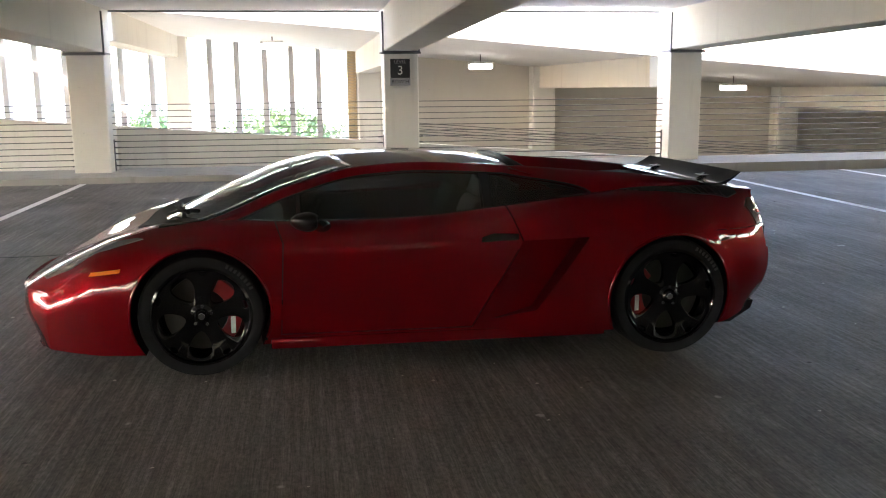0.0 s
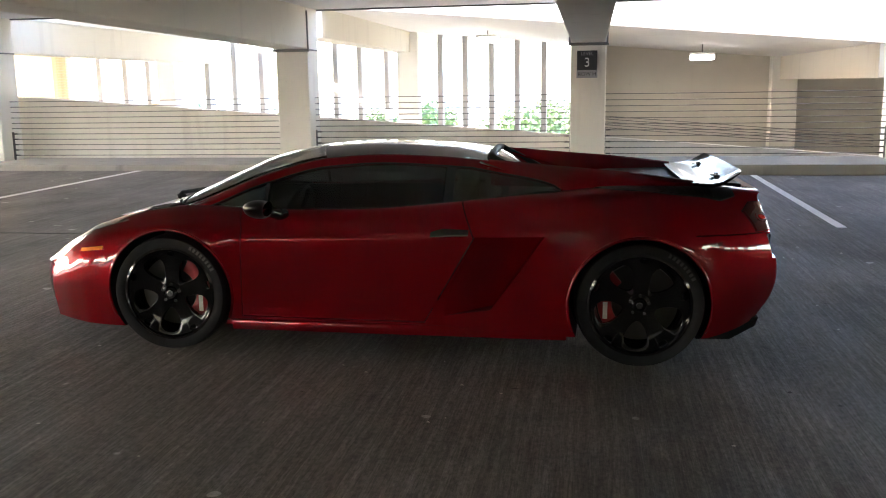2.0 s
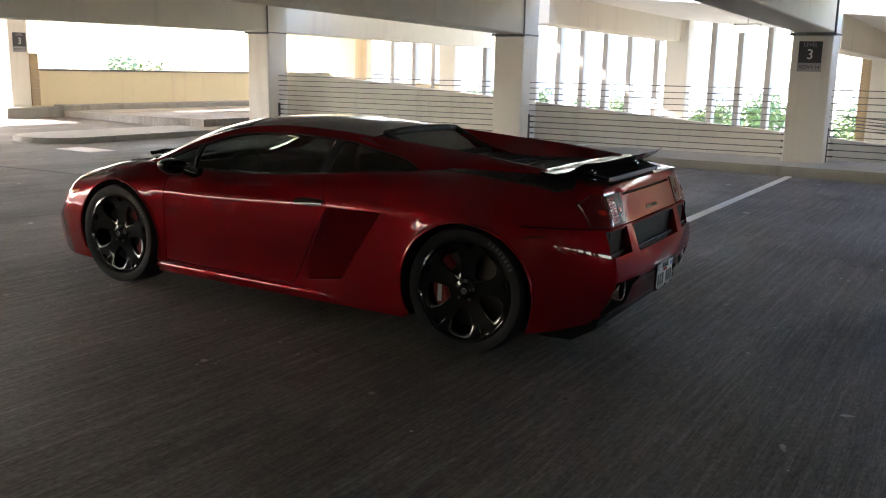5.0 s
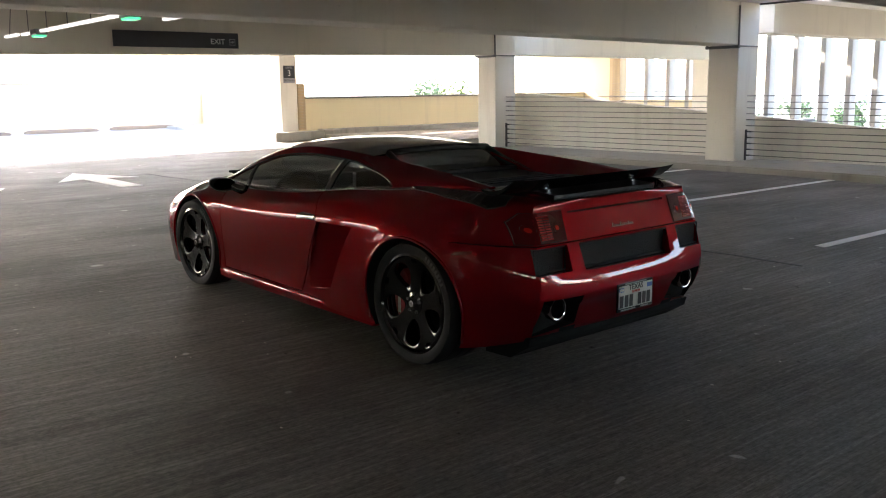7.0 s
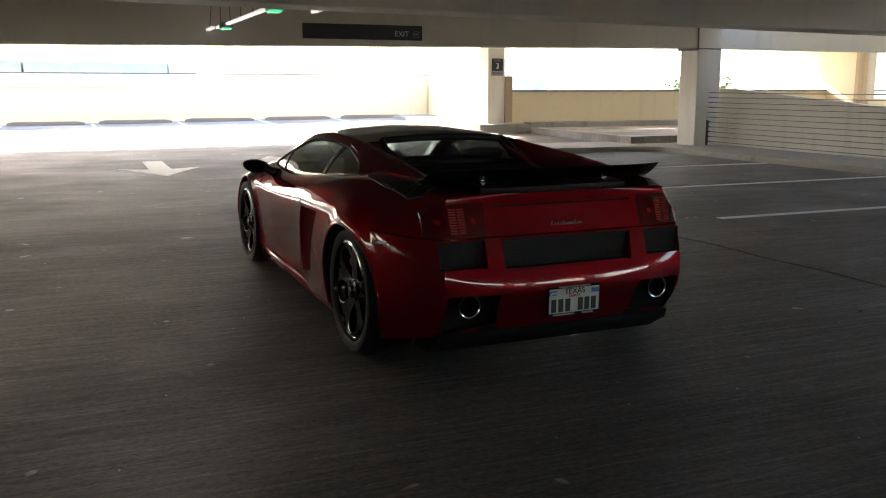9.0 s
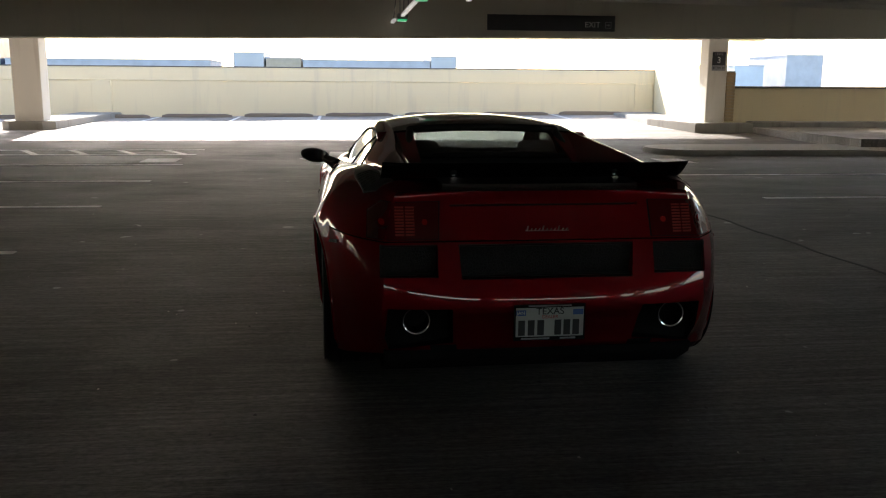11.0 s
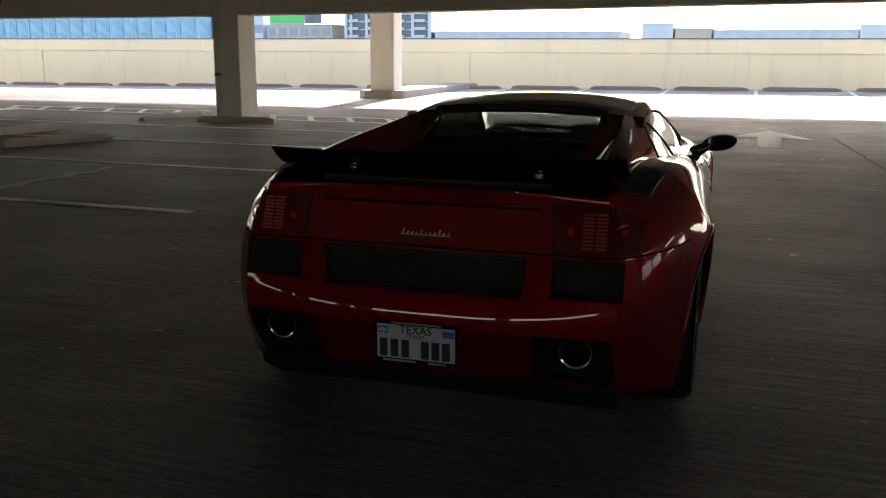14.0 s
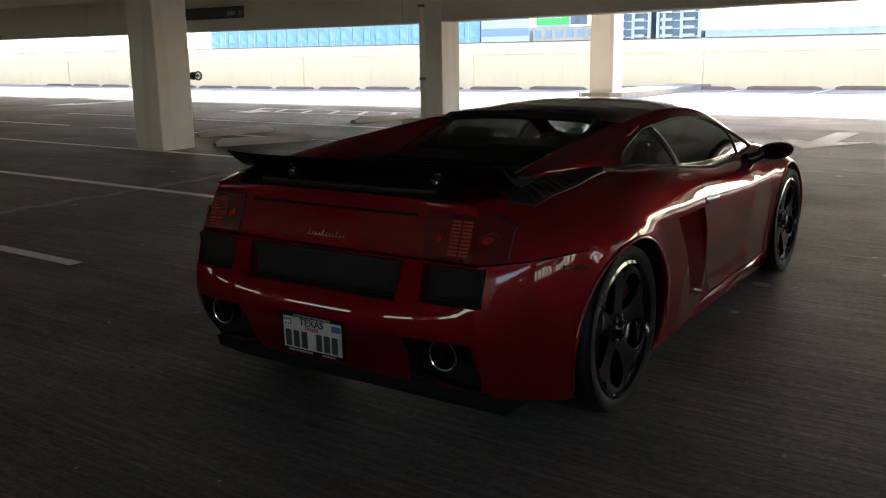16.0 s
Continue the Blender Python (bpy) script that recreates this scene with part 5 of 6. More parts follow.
ws = part("windscreen", sheet(screen, steps(0, 1, 24), steps(-1, 1, 20), 0.005, to_mid), M_CLEAR, car, "raked clear windscreen", smooth=True)
ws.visible_shadow = False
part("roof", sheet(lambda u, s: roof_point(0.24 + 0.10 * s * s * (1 - u) + (1.255 - 0.24) * u, s * 0.955), steps(0, 1, 20), steps(-1, 1, 20), 0.02, to_mid), M_GLOSS, car, "gloss black roof panel", angle=40)
for sd in (1, -1):
    # the rail and pillar: from the window line over the roof edge
    def win_top(x):
        return min(0.90, max(0.0, 1 - 0.042 / max(0.02, edge_z(x) - belt_z(x)))) if x < 1.15 else min(back_top(x), 0.90)

    def rail(x, v):
        if v < 0.7:
            return side_point(x, win_top(x) + (1 - win_top(x)) * v / 0.7, sd)
        return roof_point(x, sd * (1 - 0.05 * (v - 0.7) / 0.3))
    part("roof_rail", sheet(rail, steps(-0.56, 1.26, 46), [0, 0.12, 0.3, 0.5, 0.62, 0.7, 0.8, 0.9, 1.0], 0.03, to_mid), M_RED, car, angle=50)
    # the rear buttress, with its inner face
    def buttress(x, v):
        t = win_top(x) if x < 1.665 else 0.0
        if v < 0.6:
            return side_point(x, t + (1 - t) * v / 0.6, sd)
        k = (v - 0.6) / 0.4
        w = edge_w(x)
        drop = 0.25 if x < 1.3 else 0.25
        floor_z = 0.90
        return Vector((x, sd * (w - 0.02 * min(1, k * 5) - 0.13 * k), edge_z(x) + 0.006 * math.sin(min(1, k * 5) * math.pi) - (edge_z(x) - floor_z) * max(0, k - 0.12) / 0.88))
    part("buttress", sheet(buttress, steps(1.262, 2.36, 32), [0, 0.1, 0.25, 0.4, 0.52, 0.6, 0.64, 0.68, 0.75, 0.85, 1.0], 0.012, lambda p: Vector((0, -0.5 * sd, -0.85))), M_RED, car, angle=45)
    # side glass: door window and quarter light
    def pane(xa, xb):
        return lambda x, v: side_point(x, -0.04 + (win_top(x) + 0.065) * v, sd) + Vector((0, -0.006 * sd, 0))
    for nm, xa, xb, lab in (("door_window", 0.028, 1.045, "dark tinted door window"), ("quarter_light", 1.075, 1.66, "tinted rear quarter light"), ("front_quarter_light", -0.44, 0.022, "small triangular front side glass")):
        g = part(nm, sheet(pane(xa, xb), steps(xa, xb, 22), steps(0, 1, 10), 0.004, to_mid), M_GLASS, car, lab, smooth=True)
        g.visible_shadow = False
    for nm, xa, xb in (("window_post", 0.015, 0.035), ("centre_pillar", 1.035, 1.085)):
        part(nm, sheet(lambda x, v: side_point(x, -0.01 + (win_top(x) + 0.012) * v, sd), steps(xa, xb, 3), steps(0, 1, 10), 0.02, to_mid), M_SATIN, car, "black window pillar", angle=40)
    # rubber and bright line round the glass
    ring = [side_point(x, 0.0, sd) for x in steps(-0.44, 1.66, 40)] + [side_point(x, win_top(x), sd) for x in steps(1.66, -0.44, 60)]
    part("window_seal", tube([p + Vector((0, 0.002 * sd, 0)) for p in ring], 0.0045, 6, True), M_SATIN, car, "thin black window seal", smooth=True)

# rear window and engine cover
def rear_glass(u, s):
    x = 1.262 + 0.26 * u
    return Vector((x, s * (0.415 + 0.03 * u), 1.058 - 0.135 * u + 0.014 * (1 - s * s)))


rg = part("rear_window", sheet(rear_glass, steps(0.0, 1, 10), steps(-1, 1, 12), 0.005, lambda p: Vector((-0.3, 0, -1)).normalized()), M_REARGLASS, car, "raked rear window between the buttresses", smooth=True)
rg.visible_shadow = False
part("rear_window_frame", tube([rear_glass(u, 1) for u in steps(0, 1, 6)] + [rear_glass(1, s) for s in steps(1, -1, 8)] + [rear_glass(u, -1) for u in steps(1, 0, 6)] + [rear_glass(0, s) for s in steps(-1, 1, 8)], 0.022, 8, True), M_SATIN, car, "black rear window surround", smooth=True)
for sd in (1, -1):
    part("rear_shelf", sheet(lambda u, v: Vector((1.215 + 0.555 * u, sd * (0.40 + 0.20 * v), 1.058 - 0.153 * u - 0.02 * v)), steps(0, 1, 6), steps(0, 1, 3), 0.01, lambda p: Vector((0, 0, -1))), M_RED, car, angle=40)
part("engine_panel", sheet(lambda u, v: Vector((1.515 + 0.33 * u, v * 0.47, 0.922 - 0.012 * u + 0.004 * math.sin(u * math.pi))), steps(0, 1, 8), steps(-1, 1, 6), 0.02, lambda p: Vector((0, 0, -1))), M_SATIN, car, "satin black panel behind the rear window", angle=40)
cover = part("engine_cover", drape(TREE, [(1.80, -0.42), (2.64, -0.42), (2.64, 0.42), (1.80, 0.42)], "z", 0.012, 0.012, 0.06), M_SATIN, car, "dark engine cover", angle=40)
for i in range(3):
    x = 1.88 + 0.07 * i
    part("cover_slat", prism([(x, 0.916), (x + 0.05, 0.924), (x + 0.05, 0.931), (x, 0.922)], -0.30, 0.30, "y"), M_SATIN, cover)

# louvred black panels on the rear wings
for sd in (1, -1):
    inner = [(1.84, 0.695), (2.20, 0.655), (2.54, 0.612)]
    outer = [(2.56, 0.685), (2.48, 0.735), (2.2, 0.763), (1.94, 0.752)]
    pan = part("wing_panel", drape(TREE, [(x, sd * w) for x, w in inner + outer], "z", 0.004, 0.008, 0.03), M_SATIN, car, "satin black louvred panel", angle=40)
    for i in range(7):
        x = 2.15 + 0.046 * i
        a, b = 0.672 - 0.125 * (x - 2.17), 0.748 - 0.10 * max(0.0, x - 2.25)
        part("louvre", drape(TREE, [(x, sd * a), (x + 0.02, sd * a), (x + 0.042, sd * b), (x + 0.022, sd * b)], "z", 0.007, 0.006, 0.04), M_SATIN, pan, angle=40)

# tail lights
M_REDRING = plain("bright_red_lens", (0.40, 0.014, 0.010), 0.12, coat=0.9)


def lamp(sd):
    out = [(sd * 0.452, 0.711), (sd * 0.445, 0.856), (sd * 0.672, 0.852), (sd * 0.726, 0.812), (sd * 0.733, 0.711)]
    cy, cz = sd * 0.60, 0.78
    edge = [(cy + (y - cy) * 1.035, cz + (z - cz) * 1.05) for y, z in out]
    tl = part("tail_light", drape(TREE, out, "x", 0.005, 0.010), M_REDLENS, car, "dark red tail light lens", angle=40)
    part("lamp_seal", drape(TREE, edge, "x", 0.0015, 0.008), M_MATT, tl, "thin black seal")
    # ribbed block in two columns
    for a, b in ((0.546, 0.583), (0.589, 0.626)):
        for i in range(10):
            z = 0.724 + 0.0118 * i
            part("lens_rib", drape(TREE, [(sd * a, z), (sd * b, z), (sd * b, z + 0.0075), (sd * a, z + 0.0075)], "x", 0.0075, 0.006, 0.02), M_CLEARLENS, tl)
    for c in (0.505, 0.672):
        for r, mt, up in ((0.026, M_REDLENS, 0.007), (0.012, M_REDRING, 0.0095)):
            part("lens_ring", drape(TREE, [(sd * (c + r * math.cos(k * math.pi / 8)), 0.776 + r * math.sin(k * math.pi / 8)) for k in range(16)], "x", up, 0.006, 0.05), mt, tl, "round red lamp")


both(lamp)
# grilles, exhausts, diffuser
for y0, y1, za, zb, x in ((-0.367, 0.367, 0.554, 0.688, 2.750), (0.457, 0.688, 0.564, 0.688, 2.738), (-0.688, -0.457, 0.564, 0.688, 2.738)):
    g = part("rear_grille", box((x - 0.01, y0, za), (x, y1, zb)), M_MESH, car, "black wire-mesh rear grille")
    part("grille_frame", tube([(x + 0.02, y0 + 0.004, za + 0.004), (x + 0.02, y1 - 0.004, za + 0.004), (x + 0.014, y1 - 0.004, zb - 0.004), (x + 0.014, y0 + 0.004, zb - 0.004)], 0.005, 6, True), M_SATIN, g)


def ring_lathe(profile, n=40, closed=True):
    """Points (radius, depth) turned round the x axis."""
    b = bmesh.new()
    rows = [[b.verts.new((d, r * math.cos(2 * math.pi * i / n), r * math.sin(2 * math.pi * i / n))) for i in range(n)] for r, d in profile]
    m = len(rows)
    for j in range(m if closed else m - 1):
        a, c = rows[j], rows[(j + 1) % m]
        for i in range(n):
            b.faces.new((a[i], a[(i + 1) % n], c[(i + 1) % n], c[i]))
    bmesh.ops.recalc_face_normals(b, faces=b.faces)
    return b


for sd in (1, -1):
    ex = bmesh.new()
    merge(ex, ring_lathe([(0.060, -0.18), (0.060, -0.005), (0.0565, 0.002), (0.051, 0.0), (0.0495, -0.008), (0.0495, -0.18)]), Matrix.Translation((2.79, sd * 0.543, 0.380)))
    tip = part("exhaust_tip", ex, M_CHROME, car, "round polished exhaust tip", angle=50)
    bore = bmesh.new()
    merge(bore, ring_lathe([(0.0494, -0.17), (0.0494, -0.012), (0.048, -0.012), (0.0485, -0.12), (0.0005, -0.12), (0.0005, -0.17)]), Matrix.Translation((2.79, sd * 0.543, 0.380)))
    part("exhaust_bore", bore, M_MATT, tip, "sooty black bore")
    part("exhaust_housing", prism([(sd * 0.39, 0.278), (sd * 0.403, 0.432), (sd * 0.657, 0.432), (sd * 0.667, 0.30), (sd * 0.645, 0.245)], 2.645, 2.70, "x", 0.004), M_MATT, car, "black exhaust surround", angle=40)
part("diffuser", prism([(2.40, 0.10), (2.42, 0.205), (2.68, 0.235), (2.725, 0.235), (2.71, 0.185), (2.58, 0.105)], -0.67, 0.67, "y", 0.006), M_MATT, car, "black rear diffuser", angle=40)

# number plate in its frame, writing as bars where it names anything
plate = part("number_plate", box((2.8400, -0.150, 0.285), (2.8500, 0.150, 0.437), 0.002), M_GLOSS, car, "white number plate in a black dealer frame")
plate.location.z = 0.014
part("plate_face", box((2.8495, -0.142, 0.302), (2.8515, 0.142, 0.424)), M_PLATE, plate, "white plate face")
R_REAR = Matrix.Rotation(radians(90), 4, "Z") @ Matrix.Rotation(radians(90), 4, "X")


def on_rear(x, y, z):
    return Matrix.Translation((x, y, z)) @ R_REAR


text_mesh("plate_word", "TEXAS", 0.040, on_rear(2.8525, 0, 0.408), M_INK, plate, label="dark lettering")
text_mesh("plate_word", "DEALER", 0.019, on_rear(2.8525, 0, 0.385), M_PLATE_RED, plate, label="red lettering")
text_mesh("plate_word", "JAN", 0.02, on_rear(2.8535, -0.122, 0.403), M_WHITE, plate)
part("plate_sticker", box((2.8513, -0.143, 0.392), (2.8527, -0.101, 0.415)), M_PLATE_BLUE, plate, "blue sticker")
part("plate_sticker", box((2.8513, 0.097, 0.392), (2.8527, 0.140, 0.415)), M_PLATE_BLUE, plate, "blue sticker")
for k, y in enumerate((-0.118, -0.078, -0.038, 0.034, 0.072, 0.110)):
    part("plate_bar", box((2.8513, y - 0.014, 0.308), (2.8529, y + 0.014, 0.372)), M_INK, plate, "dark bar")
part("plate_bar", box((2.8495, -0.12, 0.290), (2.8515, 0.0, 0.297)), M_GREYSIGN, plate, "pale bar")
part("plate_bar", box((2.8495, 0.045, 0.290), (2.8515, 0.11, 0.297)), M_GREYSIGN, plate, "pale bar")
part("plate_bar", box((2.8495, -0.09, 0.428), (2.8515, 0.09, 0.434)), M_GREYSIGN, plate, "pale bar")
# bright script badge as plain strokes
for i in range(11):
    y = -0.085 + 0.0165 * i
    h = 0.018 if i in (0, 4, 8) else 0.009
    part("badge_stroke", drape(TREE, [(y, 0.739), (y + 0.006, 0.739), (y + 0.012, 0.739 + h), (y + 0.006, 0.739 + h)], "x", 0.003, 0.003, 0.05), M_CHROME, car)
part("badge_stroke", drape(TREE, [(-0.09, 0.737), (0.095, 0.737), (0.095, 0.7395), (-0.09, 0.7395)], "x", 0.003, 0.003, 0.05), M_CHROME, car)
part("brake_light", drape(TREE, [(-0.395, 0.840), (0.395, 0.840), (0.395, 0.848), (-0.395, 0.848)], "x", -0.02, 0.01, 0.1), M_MATT, car, "dark high brake light slot")

# rear wing on two bright posts
def wing():
    b = bmesh.new()
    rows = []
    for w in steps(-0.665, 0.665, 40):
        tip = max(0.0, (abs(w) - 0.50) / 0.165)
        xl = 2.315 + 0.03 * tip + 0.01 * (w / 0.665) ** 2
        xt = 2.625 - 0.02 * tip - 0.01 * (w / 0.665) ** 2
        rise = 0.004 * tip * tip
        ring = []
        for k in range(14):
            a = 2 * math.pi * k / 14
            f = 0.5 - 0.5 * math.cos(a)
            th = 0.014 * math.sin(a) * (1 - 0.45 * f)
            camber = -0.040 * math.sin(math.pi * f)
            z = 0.948 + 0.058 * f + camber + th + rise * f
            ring.append(b.verts.new((xl + (xt - xl) * f, w, z)))
        rows.append(ring)
    for p, q in zip(rows, rows[1:]):
        for k in range(14):
            b.faces.new((p[k], p[(k + 1) % 14], q[(k + 1) % 14], q[k]))
    b.faces.new(rows[0])
    b.faces.new(rows[-1])
    return b


M_WING = plain("black_wing_paint", (0.006, 0.006, 0.007), 0.10)
M_WING.node_tree.nodes["Principled BSDF"].inputs["Specular IOR Level"].default_value = 0.09
wing_ob = part("rear_wing", wing(), M_WING, car, "gloss black rear wing with upswept tips", angle=50)
for sd in (1, -1):
    post = bmesh.new()
    add_box(post, (2.46, sd * 0.355 - 0.024, 0.905), (2.57, sd * 0.355 + 0.024, 0.922), 0.005)
    add_box(post, (2.485, sd * 0.355 - 0.015, 0.918), (2.545, sd * 0.355 + 0.015, 0.945), 0.005)
    add_tube(post, [(2.515, sd * 0.355, 0.94), (2.515, sd * 0.355, 0.978)], 0.012, 12)
    add_box(post, (2.475, sd * 0.355 - 0.034, 0.960), (2.555, sd * 0.355 + 0.034, 0.969), 0.003)
    part("wing_post", post, M_CHROME, wing_ob, "polished wing post", angle=40)
    part("wing_base", box((2.40, sd * 0.355 - 0.03, 0.885), (2.55, sd * 0.355 + 0.03, 0.905), 0.008, 2), M_GLOSS, wing_ob)

# lamps and small fittings on the sides and nose
for sd, way in ((1, "y"), (-1, "-y")):
    part("side_marker", drape(TREE, [(2.375, 0.637), (2.385, 0.652), (2.485, 0.668), (2.485, 0.652)], way, 0.004, 0.006), M_REDLENS, car, "red side marker lamp", angle=40)
    part("front_marker", drape(TREE, [(-1.03, 0.537), (-1.02, 0.556), (-0.87, 0.577), (-0.875, 0.559)], way, 0.004, 0.006), M_AMBER, car, "amber side marker lamp", angle=40)
    part("headlight", drape(TREE, [(x, sd * w) for x, w in ((-1.36, 0.44), (-1.10, 0.60), (-0.80, 0.720), (-0.77, 0.745), (-0.95, 0.745), (-1.14, 0.70), (-1.29, 0.60))], "z", 0.004, 0.01, 0.03), plain("headlight_lens", (0.20, 0.20, 0.20), 0.08, 0.0, coat=1.0), car, "clear swept-back headlight", angle=40)
    # sill
    part("sill", prism([(-0.135, 0.125), (-0.135, 0.185), (1.70, 0.19), (1.71, 0.125)], sd * 0.80, sd * 0.886, "y", 0.012), M_RED, car, angle=40)
    # mirror: stalk, shell and glass
    shell = bmesh.new()
    bmesh.ops.create_uvsphere(shell, u_segments=24, v_segments=14, radius=1)
    for v in shell.verts:
        p = v.co.copy()
        fx = 0.095 if p.x < 0 else 0.05
        v.co = Vector((0.075 + p.x * fx + 0.02 * abs(p.y), sd * (0.945 + p.y * 0.098 * sd), 0.815 + (p.z if p.z < 0 else 0.8 * p.z) * 0.056 + 0.012 * p.y * sd))
        if v.co.x > 0.115:
            v.co.x = 0.115
    mir = part("door_mirror", shell, M_SHELL, car, "gloss black teardrop door mirror", angle=45)
    part("mirror_stalk", tube([(0.16, sd * 0.80, 0.755), (0.13, sd * 0.845, 0.775), (0.09, sd * 0.885, 0.795), (0.085, sd * 0.91, 0.812)], [0.040, 0.032, 0.028, 0.028], 10), M_GLOSS, mir, smooth=True)
    part("mirror_glass", prism([(sd * (0.945 + 0.080 * math.cos(k * math.pi / 12)), 0.813 + 0.038 * math.sin(k * math.pi / 12)) for k in range(24)], 0.1155, 0.1175, "x"), plain("mirror_silver", (0.08, 0.08, 0.085), 0.02, 1.0, 0.01), mir)
# cowl and wipers
part("cowl", drape(TREE, [(-0.86, -0.30), (-0.84, 0.30), (-0.70, 0.58), (-0.55, 0.66), (-0.50, 0.62), (-0.62, 0.40), (-0.72, 0), (-0.62, -0.40), (-0.50, -0.62), (-0.55, -0.66), (-0.70, -0.58)], "z", 0.006, 0.01, 0.05), M_MATT, car, "black cowl below the windscreen", angle=40)
part("wiper", tube([(-0.72, 0.30, 0.76), (-0.66, 0.10, 0.79), (-0.62, -0.35, 0.82), (-0.56, -0.52, 0.815)], 0.012, 6), M_MATT, car, "black wiper", smooth=True)
part("wiper", tube([(-0.70, -0.20, 0.77), (-0.62, -0.40, 0.81), (-0.50, -0.58, 0.83)], 0.010, 6), M_MATT, car, "black wiper", smooth=True)
part("front_splitter", prism([(-1.36, 0.09), (-1.38, 0.125), (-0.88, 0.125), (-0.88, 0.095)], -0.5, 0.5, "y", 0.01), M_MATT, car, "black lower lip", angle=40)


# wheels
def rim_face(r_out):
    """The dished face: five rounded windows, and a small scallop at the rim end of each spoke."""
    r = r_out - 0.014
    me = as_mesh(ring_lathe([(0.0005, -0.034), (0.055, -0.030), (0.10, -0.036), (r * 0.72, -0.030), (r, -0.012), (r, -0.030), (r * 0.72, -0.062), (0.10, -0.070), (0.0005, -0.070)], 90))
    for k in range(5):
        for turn, rc, rr, hw, flare in ((-94, 0.605, 0.275, 0.215, 0.36), (-58, 0.885, 0.050, 0.090, 0.0)):
            a = radians(turn + 72 * k)
            pts = []
            for i in range(30):
                q = 2 * math.pi * i / 30
                d, w = r_out * (rc + rr * math.cos(q)), r_out * hw * math.sin(q) * (1 + flare * math.cos(q))
                pts.append((d * math.cos(a) - w * math.sin(a), d * math.sin(a) + w * math.cos(a)))
            me = carve(me, prism(pts, -0.2, 0.1 if rc < 0.8 else 0.05, "x"))
    b = bmesh.new()
    b.from_mesh(me)
    bpy.data.meshes.remove(me)
    bmesh.ops.remove_doubles(b, verts=b.verts, dist=0.0003)
    rims = [e for e in b.edges if len(e.link_faces) == 2 and e.calc_face_angle(0) > radians(50) and sum(v.co.x for v in e.verts) > -0.09]
    bmesh.ops.bevel(b, geom=rims, offset=0.004, segments=2, affect="EDGES", profile=0.5, clamp_overlap=True)
    return b


def wheel(name, hx, sd, tyre_r, width, rim_r, label):
    """A wheel whose outer face looks along the side sd."""
    root = new(name)
    root.parent = car
    root["label"] = label
    y_face = 0.905 if hx < 1 else 0.914
    root.location = (hx, sd * y_face, tyre_r)
    root.rotation_euler = (0, 0, radians(90 if sd > 0 else -90))
    prof = [(rim_r - 0.012, -0.02), (rim_r + 0.008, -0.004), (rim_r + 0.03, 0.004), (rim_r + 0.055, 0.0), (tyre_r - 0.022, -0.010), (tyre_r - 0.007, -0.022), (tyre_r, -0.045), (tyre_r + 0.001, -width / 2), (tyre_r, -width + 0.03), (tyre_r - 0.015, -width + 0.005), (rim_r + 0.02, -width), (rim_r - 0.012, -width + 0.02)]
    tyre = part("tyre", ring_lathe(prof, 72), M_RUBBER, root, "low-profile black tyre with pale sidewall lettering", angle=50)
    gr = bmesh.new()
    for k in (1, 2, 3):
        d = -width * k / 4
        merge(gr, ring_lathe([(tyre_r + 0.0015, d - 0.005), (tyre_r + 0.0015, d + 0.005), (tyre_r - 0.004, d + 0.005), (tyre_r - 0.004, d - 0.005)], 48))
    part("tread_groove", gr, M_MATT, tyre)
    # sidewall lettering as short plain strokes
    for k in range(8):
        a = radians(118 + 4.6 * k) if sd > 0 else radians(62 - 4.6 * k)
        r0, r1 = rim_r + 0.027, rim_r + 0.048
        c, s_ = math.cos(a), math.sin(a)
        t = Vector((0, -s_, c)) * 0.0065
        b = bmesh.new()
        q = []
        for d in (0.0046, 0.0066):
            q.append([b.verts.new(Vector((d, r * c, r * s_)) + t * k2) for r, k2 in ((r0, -1), (r1, -1), (r1, 1), (r0, 1))])
        b.faces.new(q[1])
        b.faces.new(q[0])
        for i in range(4):
            b.faces.new((q[0][i], q[0][(i + 1) % 4], q[1][(i + 1) % 4], q[1][i]))
        part("lettering_stroke", b, M_LETTER, tyre)
    rim = part("rim", ring_lathe([(rim_r, -0.014), (rim_r + 0.004, -0.004), (rim_r - 0.008, 0.0), (rim_r - 0.016, -0.012), (rim_r - 0.022, -0.03), (rim_r - 0.045, -0.10), (rim_r - 0.05, -width + 0.03), (rim_r - 0.005, -width + 0.01), (rim_r, -width + 0.02), (rim_r - 0.03, -0.1)], 72), M_RIM, root, "gloss black five-spoke alloy rim", angle=40)
    part("rim_face", rim_face(rim_r), M_RIM, root, "gloss black five-spoke face with rounded windows", angle=30)
    hub = part("hub", ring_lathe([(0.0005, -0.06), (0.062, -0.06), (0.060, -0.028), (0.040, -0.022), (0.034, -0.012), (0.030, -0.008), (0.0005, -0.008)], 32), M_RIM, rim, "black hub with a small centre cap", angle=40)
    part("centre_cap", ring_lathe([(0.0005, -0.007), (0.018, -0.007), (0.016, -0.005), (0.0005, -0.005)], 20), M_CHROME, rim)
    for k in range(5):
        a = radians(72 * k - 58)
        b = bmesh.new()
        merge(b, ring_lathe([(0.0005, -0.03), (0.008, -0.03), (0.008, -0.018), (0.0005, -0.016)], 8), Matrix.Translation((0, 0.05 * math.cos(a), 0.05 * math.sin(a))))
        part("wheel_bolt", b, M_DISC, rim)
    disc = part("brake_disc", ring_lathe([(0.07, -0.125), (rim_r - 0.06, -0.125), (rim_r - 0.06, -0.10), (0.07, -0.10)], 48), M_DISC, root, "steel brake disc", angle=40)
    cal = bmesh.new()
    lo, hi = (-45, 64) if hx < 1 else (130, 216)
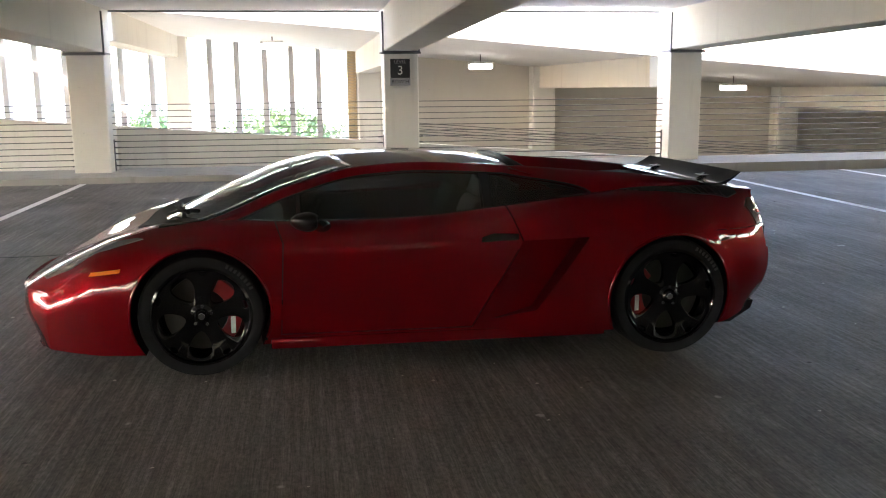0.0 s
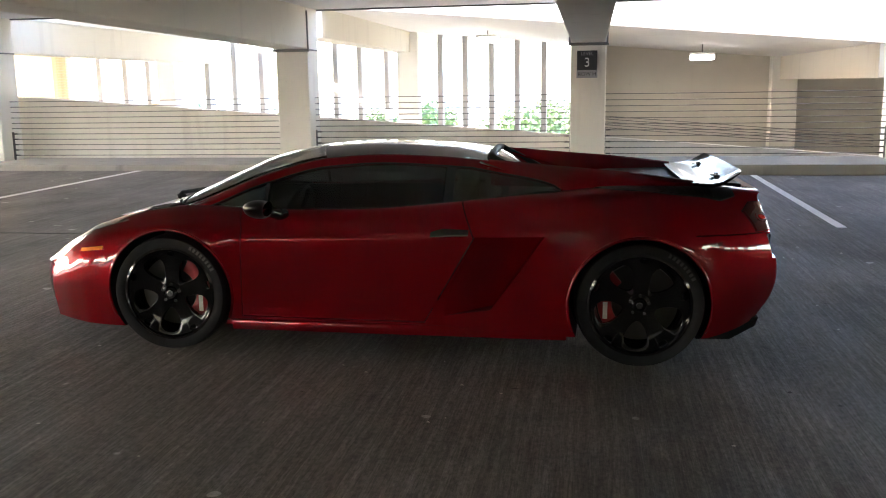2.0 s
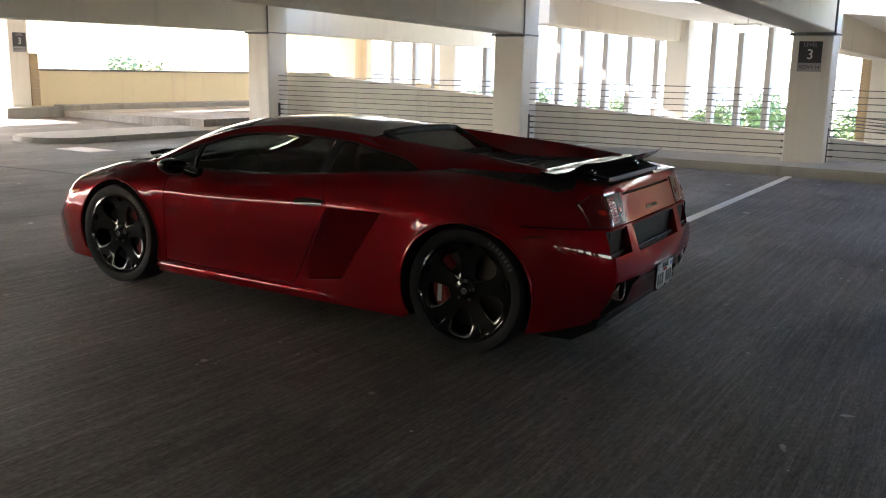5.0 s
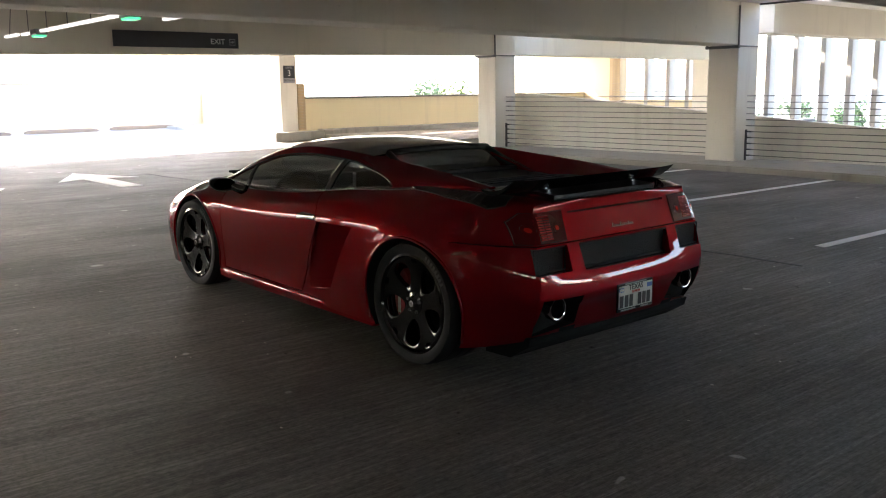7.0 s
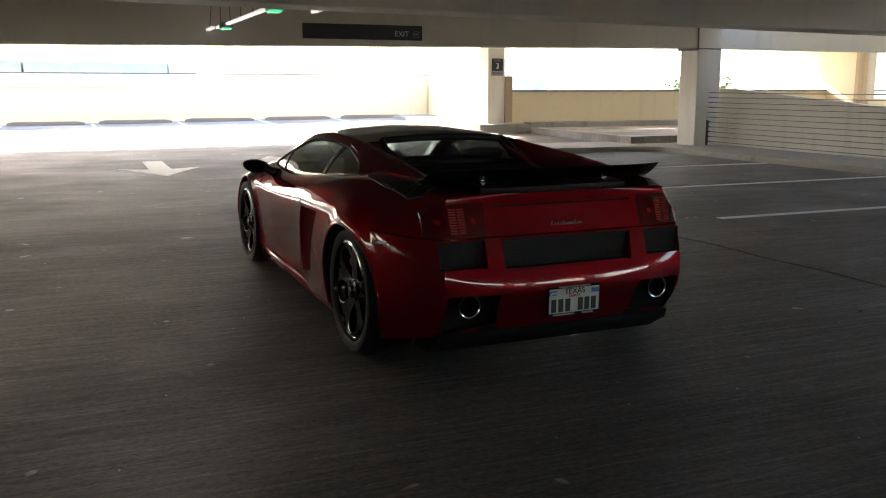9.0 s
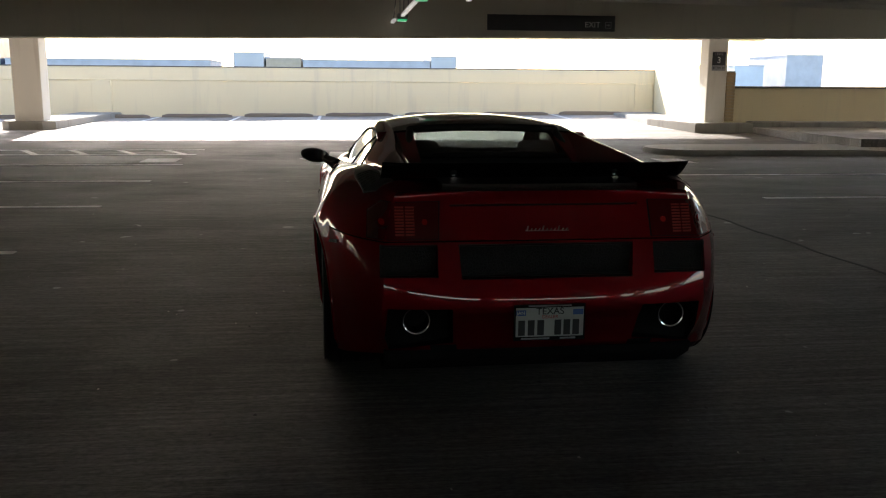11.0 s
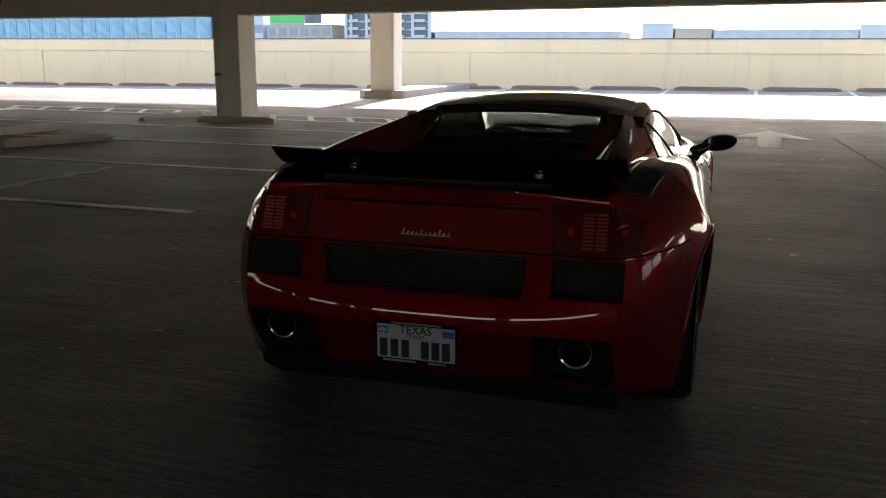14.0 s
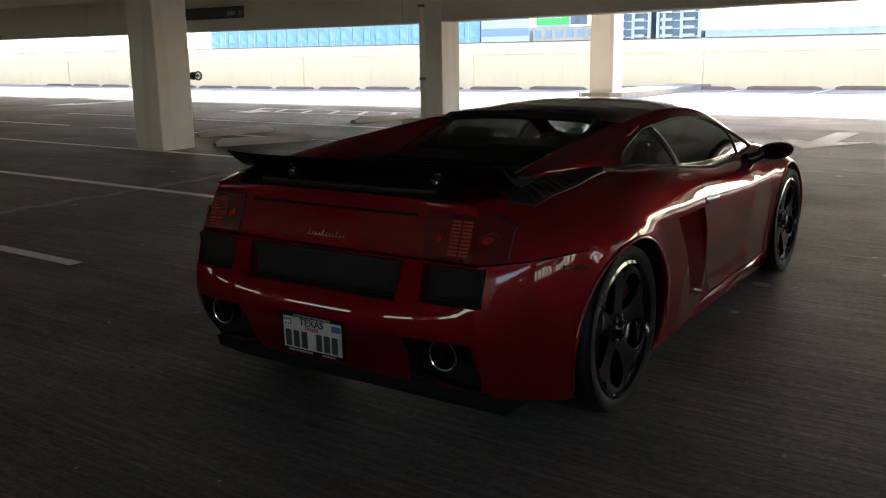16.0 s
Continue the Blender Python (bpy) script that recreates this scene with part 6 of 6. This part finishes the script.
    pts = arc(0, 0, rim_r - 0.052, lo, hi, 12) + arc(0, 0, rim_r - 0.125, hi, lo, 12)
    pts = [(p[0] * (-1 if sd > 0 else 1), p[1]) for p in pts]
    add_prism(cal, pts, -0.13, -0.065, "x", 0.006)
    caliper = part("brake_caliper", cal, M_CALIPER, root, "red brake caliper with a pale label", angle=40)
    am = -22 if hx < 1 else 194
    cy, cz = (rim_r - 0.088) * math.cos(radians(am)) * (-1 if sd > 0 else 1), (rim_r - 0.088) * math.sin(radians(am))
    part("caliper_bar", box((-0.066, cy - 0.012, cz - 0.045), (-0.0635, cy + 0.012, cz + 0.045)), M_WHITE, caliper, "pale bar")
    return root


for sd in (1, -1):
    wheel("front_wheel", HUB_F, sd, RAD_F, 0.235, 0.256, "front wheel with gloss black five-spoke rim")
    wheel("rear_wheel", HUB_R, sd, RAD_R, 0.295, 0.266, "wide rear wheel with gloss black five-spoke rim")


# interior
def seat(sy):
    root = new("seat")
    root.parent = car
    root["label"] = "black leather bucket seat"
    root.location = (0.62, sy, 0.26)
    part("seat_cushion", box((-0.28, -0.23, 0.0), (0.26, 0.23, 0.16), 0.05, 3), M_LEATHER, root, angle=50)
    b = box((0.0, -0.23, 0.0), (0.13, 0.23, 0.58), 0.05, 3)
    bmesh.ops.rotate(b, verts=b.verts, cent=(0, 0, 0), matrix=Matrix.Rotation(radians(22), 3, "Y"))
    bmesh.ops.translate(b, verts=b.verts, vec=(0.20, 0, 0.08))
    part("seat_back", b, M_LEATHER, root, angle=50)
    h = box((0.0, -0.13, 0.0), (0.10, 0.13, 0.17), 0.045, 3)
    bmesh.ops.rotate(h, verts=h.verts, cent=(0, 0, 0), matrix=Matrix.Rotation(radians(18), 3, "Y"))
    bmesh.ops.translate(h, verts=h.verts, vec=(0.43, 0, 0.58))
    part("headrest", h, M_LEATHER, root, angle=50)


seat(0.36)
seat(-0.36)
part("dashboard", prism([(-0.62, 0.52), (-0.60, 0.70), (-0.35, 0.765), (-0.10, 0.75), (-0.05, 0.68), (-0.12, 0.50)], -0.655, 0.655, "y", 0.02), M_LEATHER, car, "black leather dashboard", angle=40)
part("centre_console", prism([(-0.1, 0.30), (-0.1, 0.55), (0.35, 0.48), (0.95, 0.46), (0.95, 0.28)], -0.11, 0.11, "y", 0.02), M_LEATHER, car, angle=40)
part("steering_wheel", tube([(0.08 + 0.08 * math.sin(k * math.pi / 14), -0.36 + 0.175 * math.cos(k * math.pi / 14), 0.715 + 0.155 * math.sin(k * math.pi / 14)) for k in range(28)], 0.016, 8, True), M_LEATHER, car, "black steering wheel", smooth=True)
part("bulkhead", prism([(1.20, 0.3), (1.22, 0.955), (1.255, 0.955), (1.235, 0.3)], -0.66, 0.66, "y", 0.005), M_LEATHER, car, "black rear bulkhead", angle=40)
part("inner_mirror", box((-0.02, -0.09, 1.01), (0.01, 0.09, 1.05), 0.012, 2), M_SATIN, car, "dark inside mirror", angle=40)
for sd in (1, -1):
    part("door_card", prism([(-0.45, 0.35), (-0.45, 0.765), (1.16, 0.80), (1.16, 0.30)], sd * 0.63, sd * 0.664, "y", 0.01), M_LEATHER, car, angle=40)
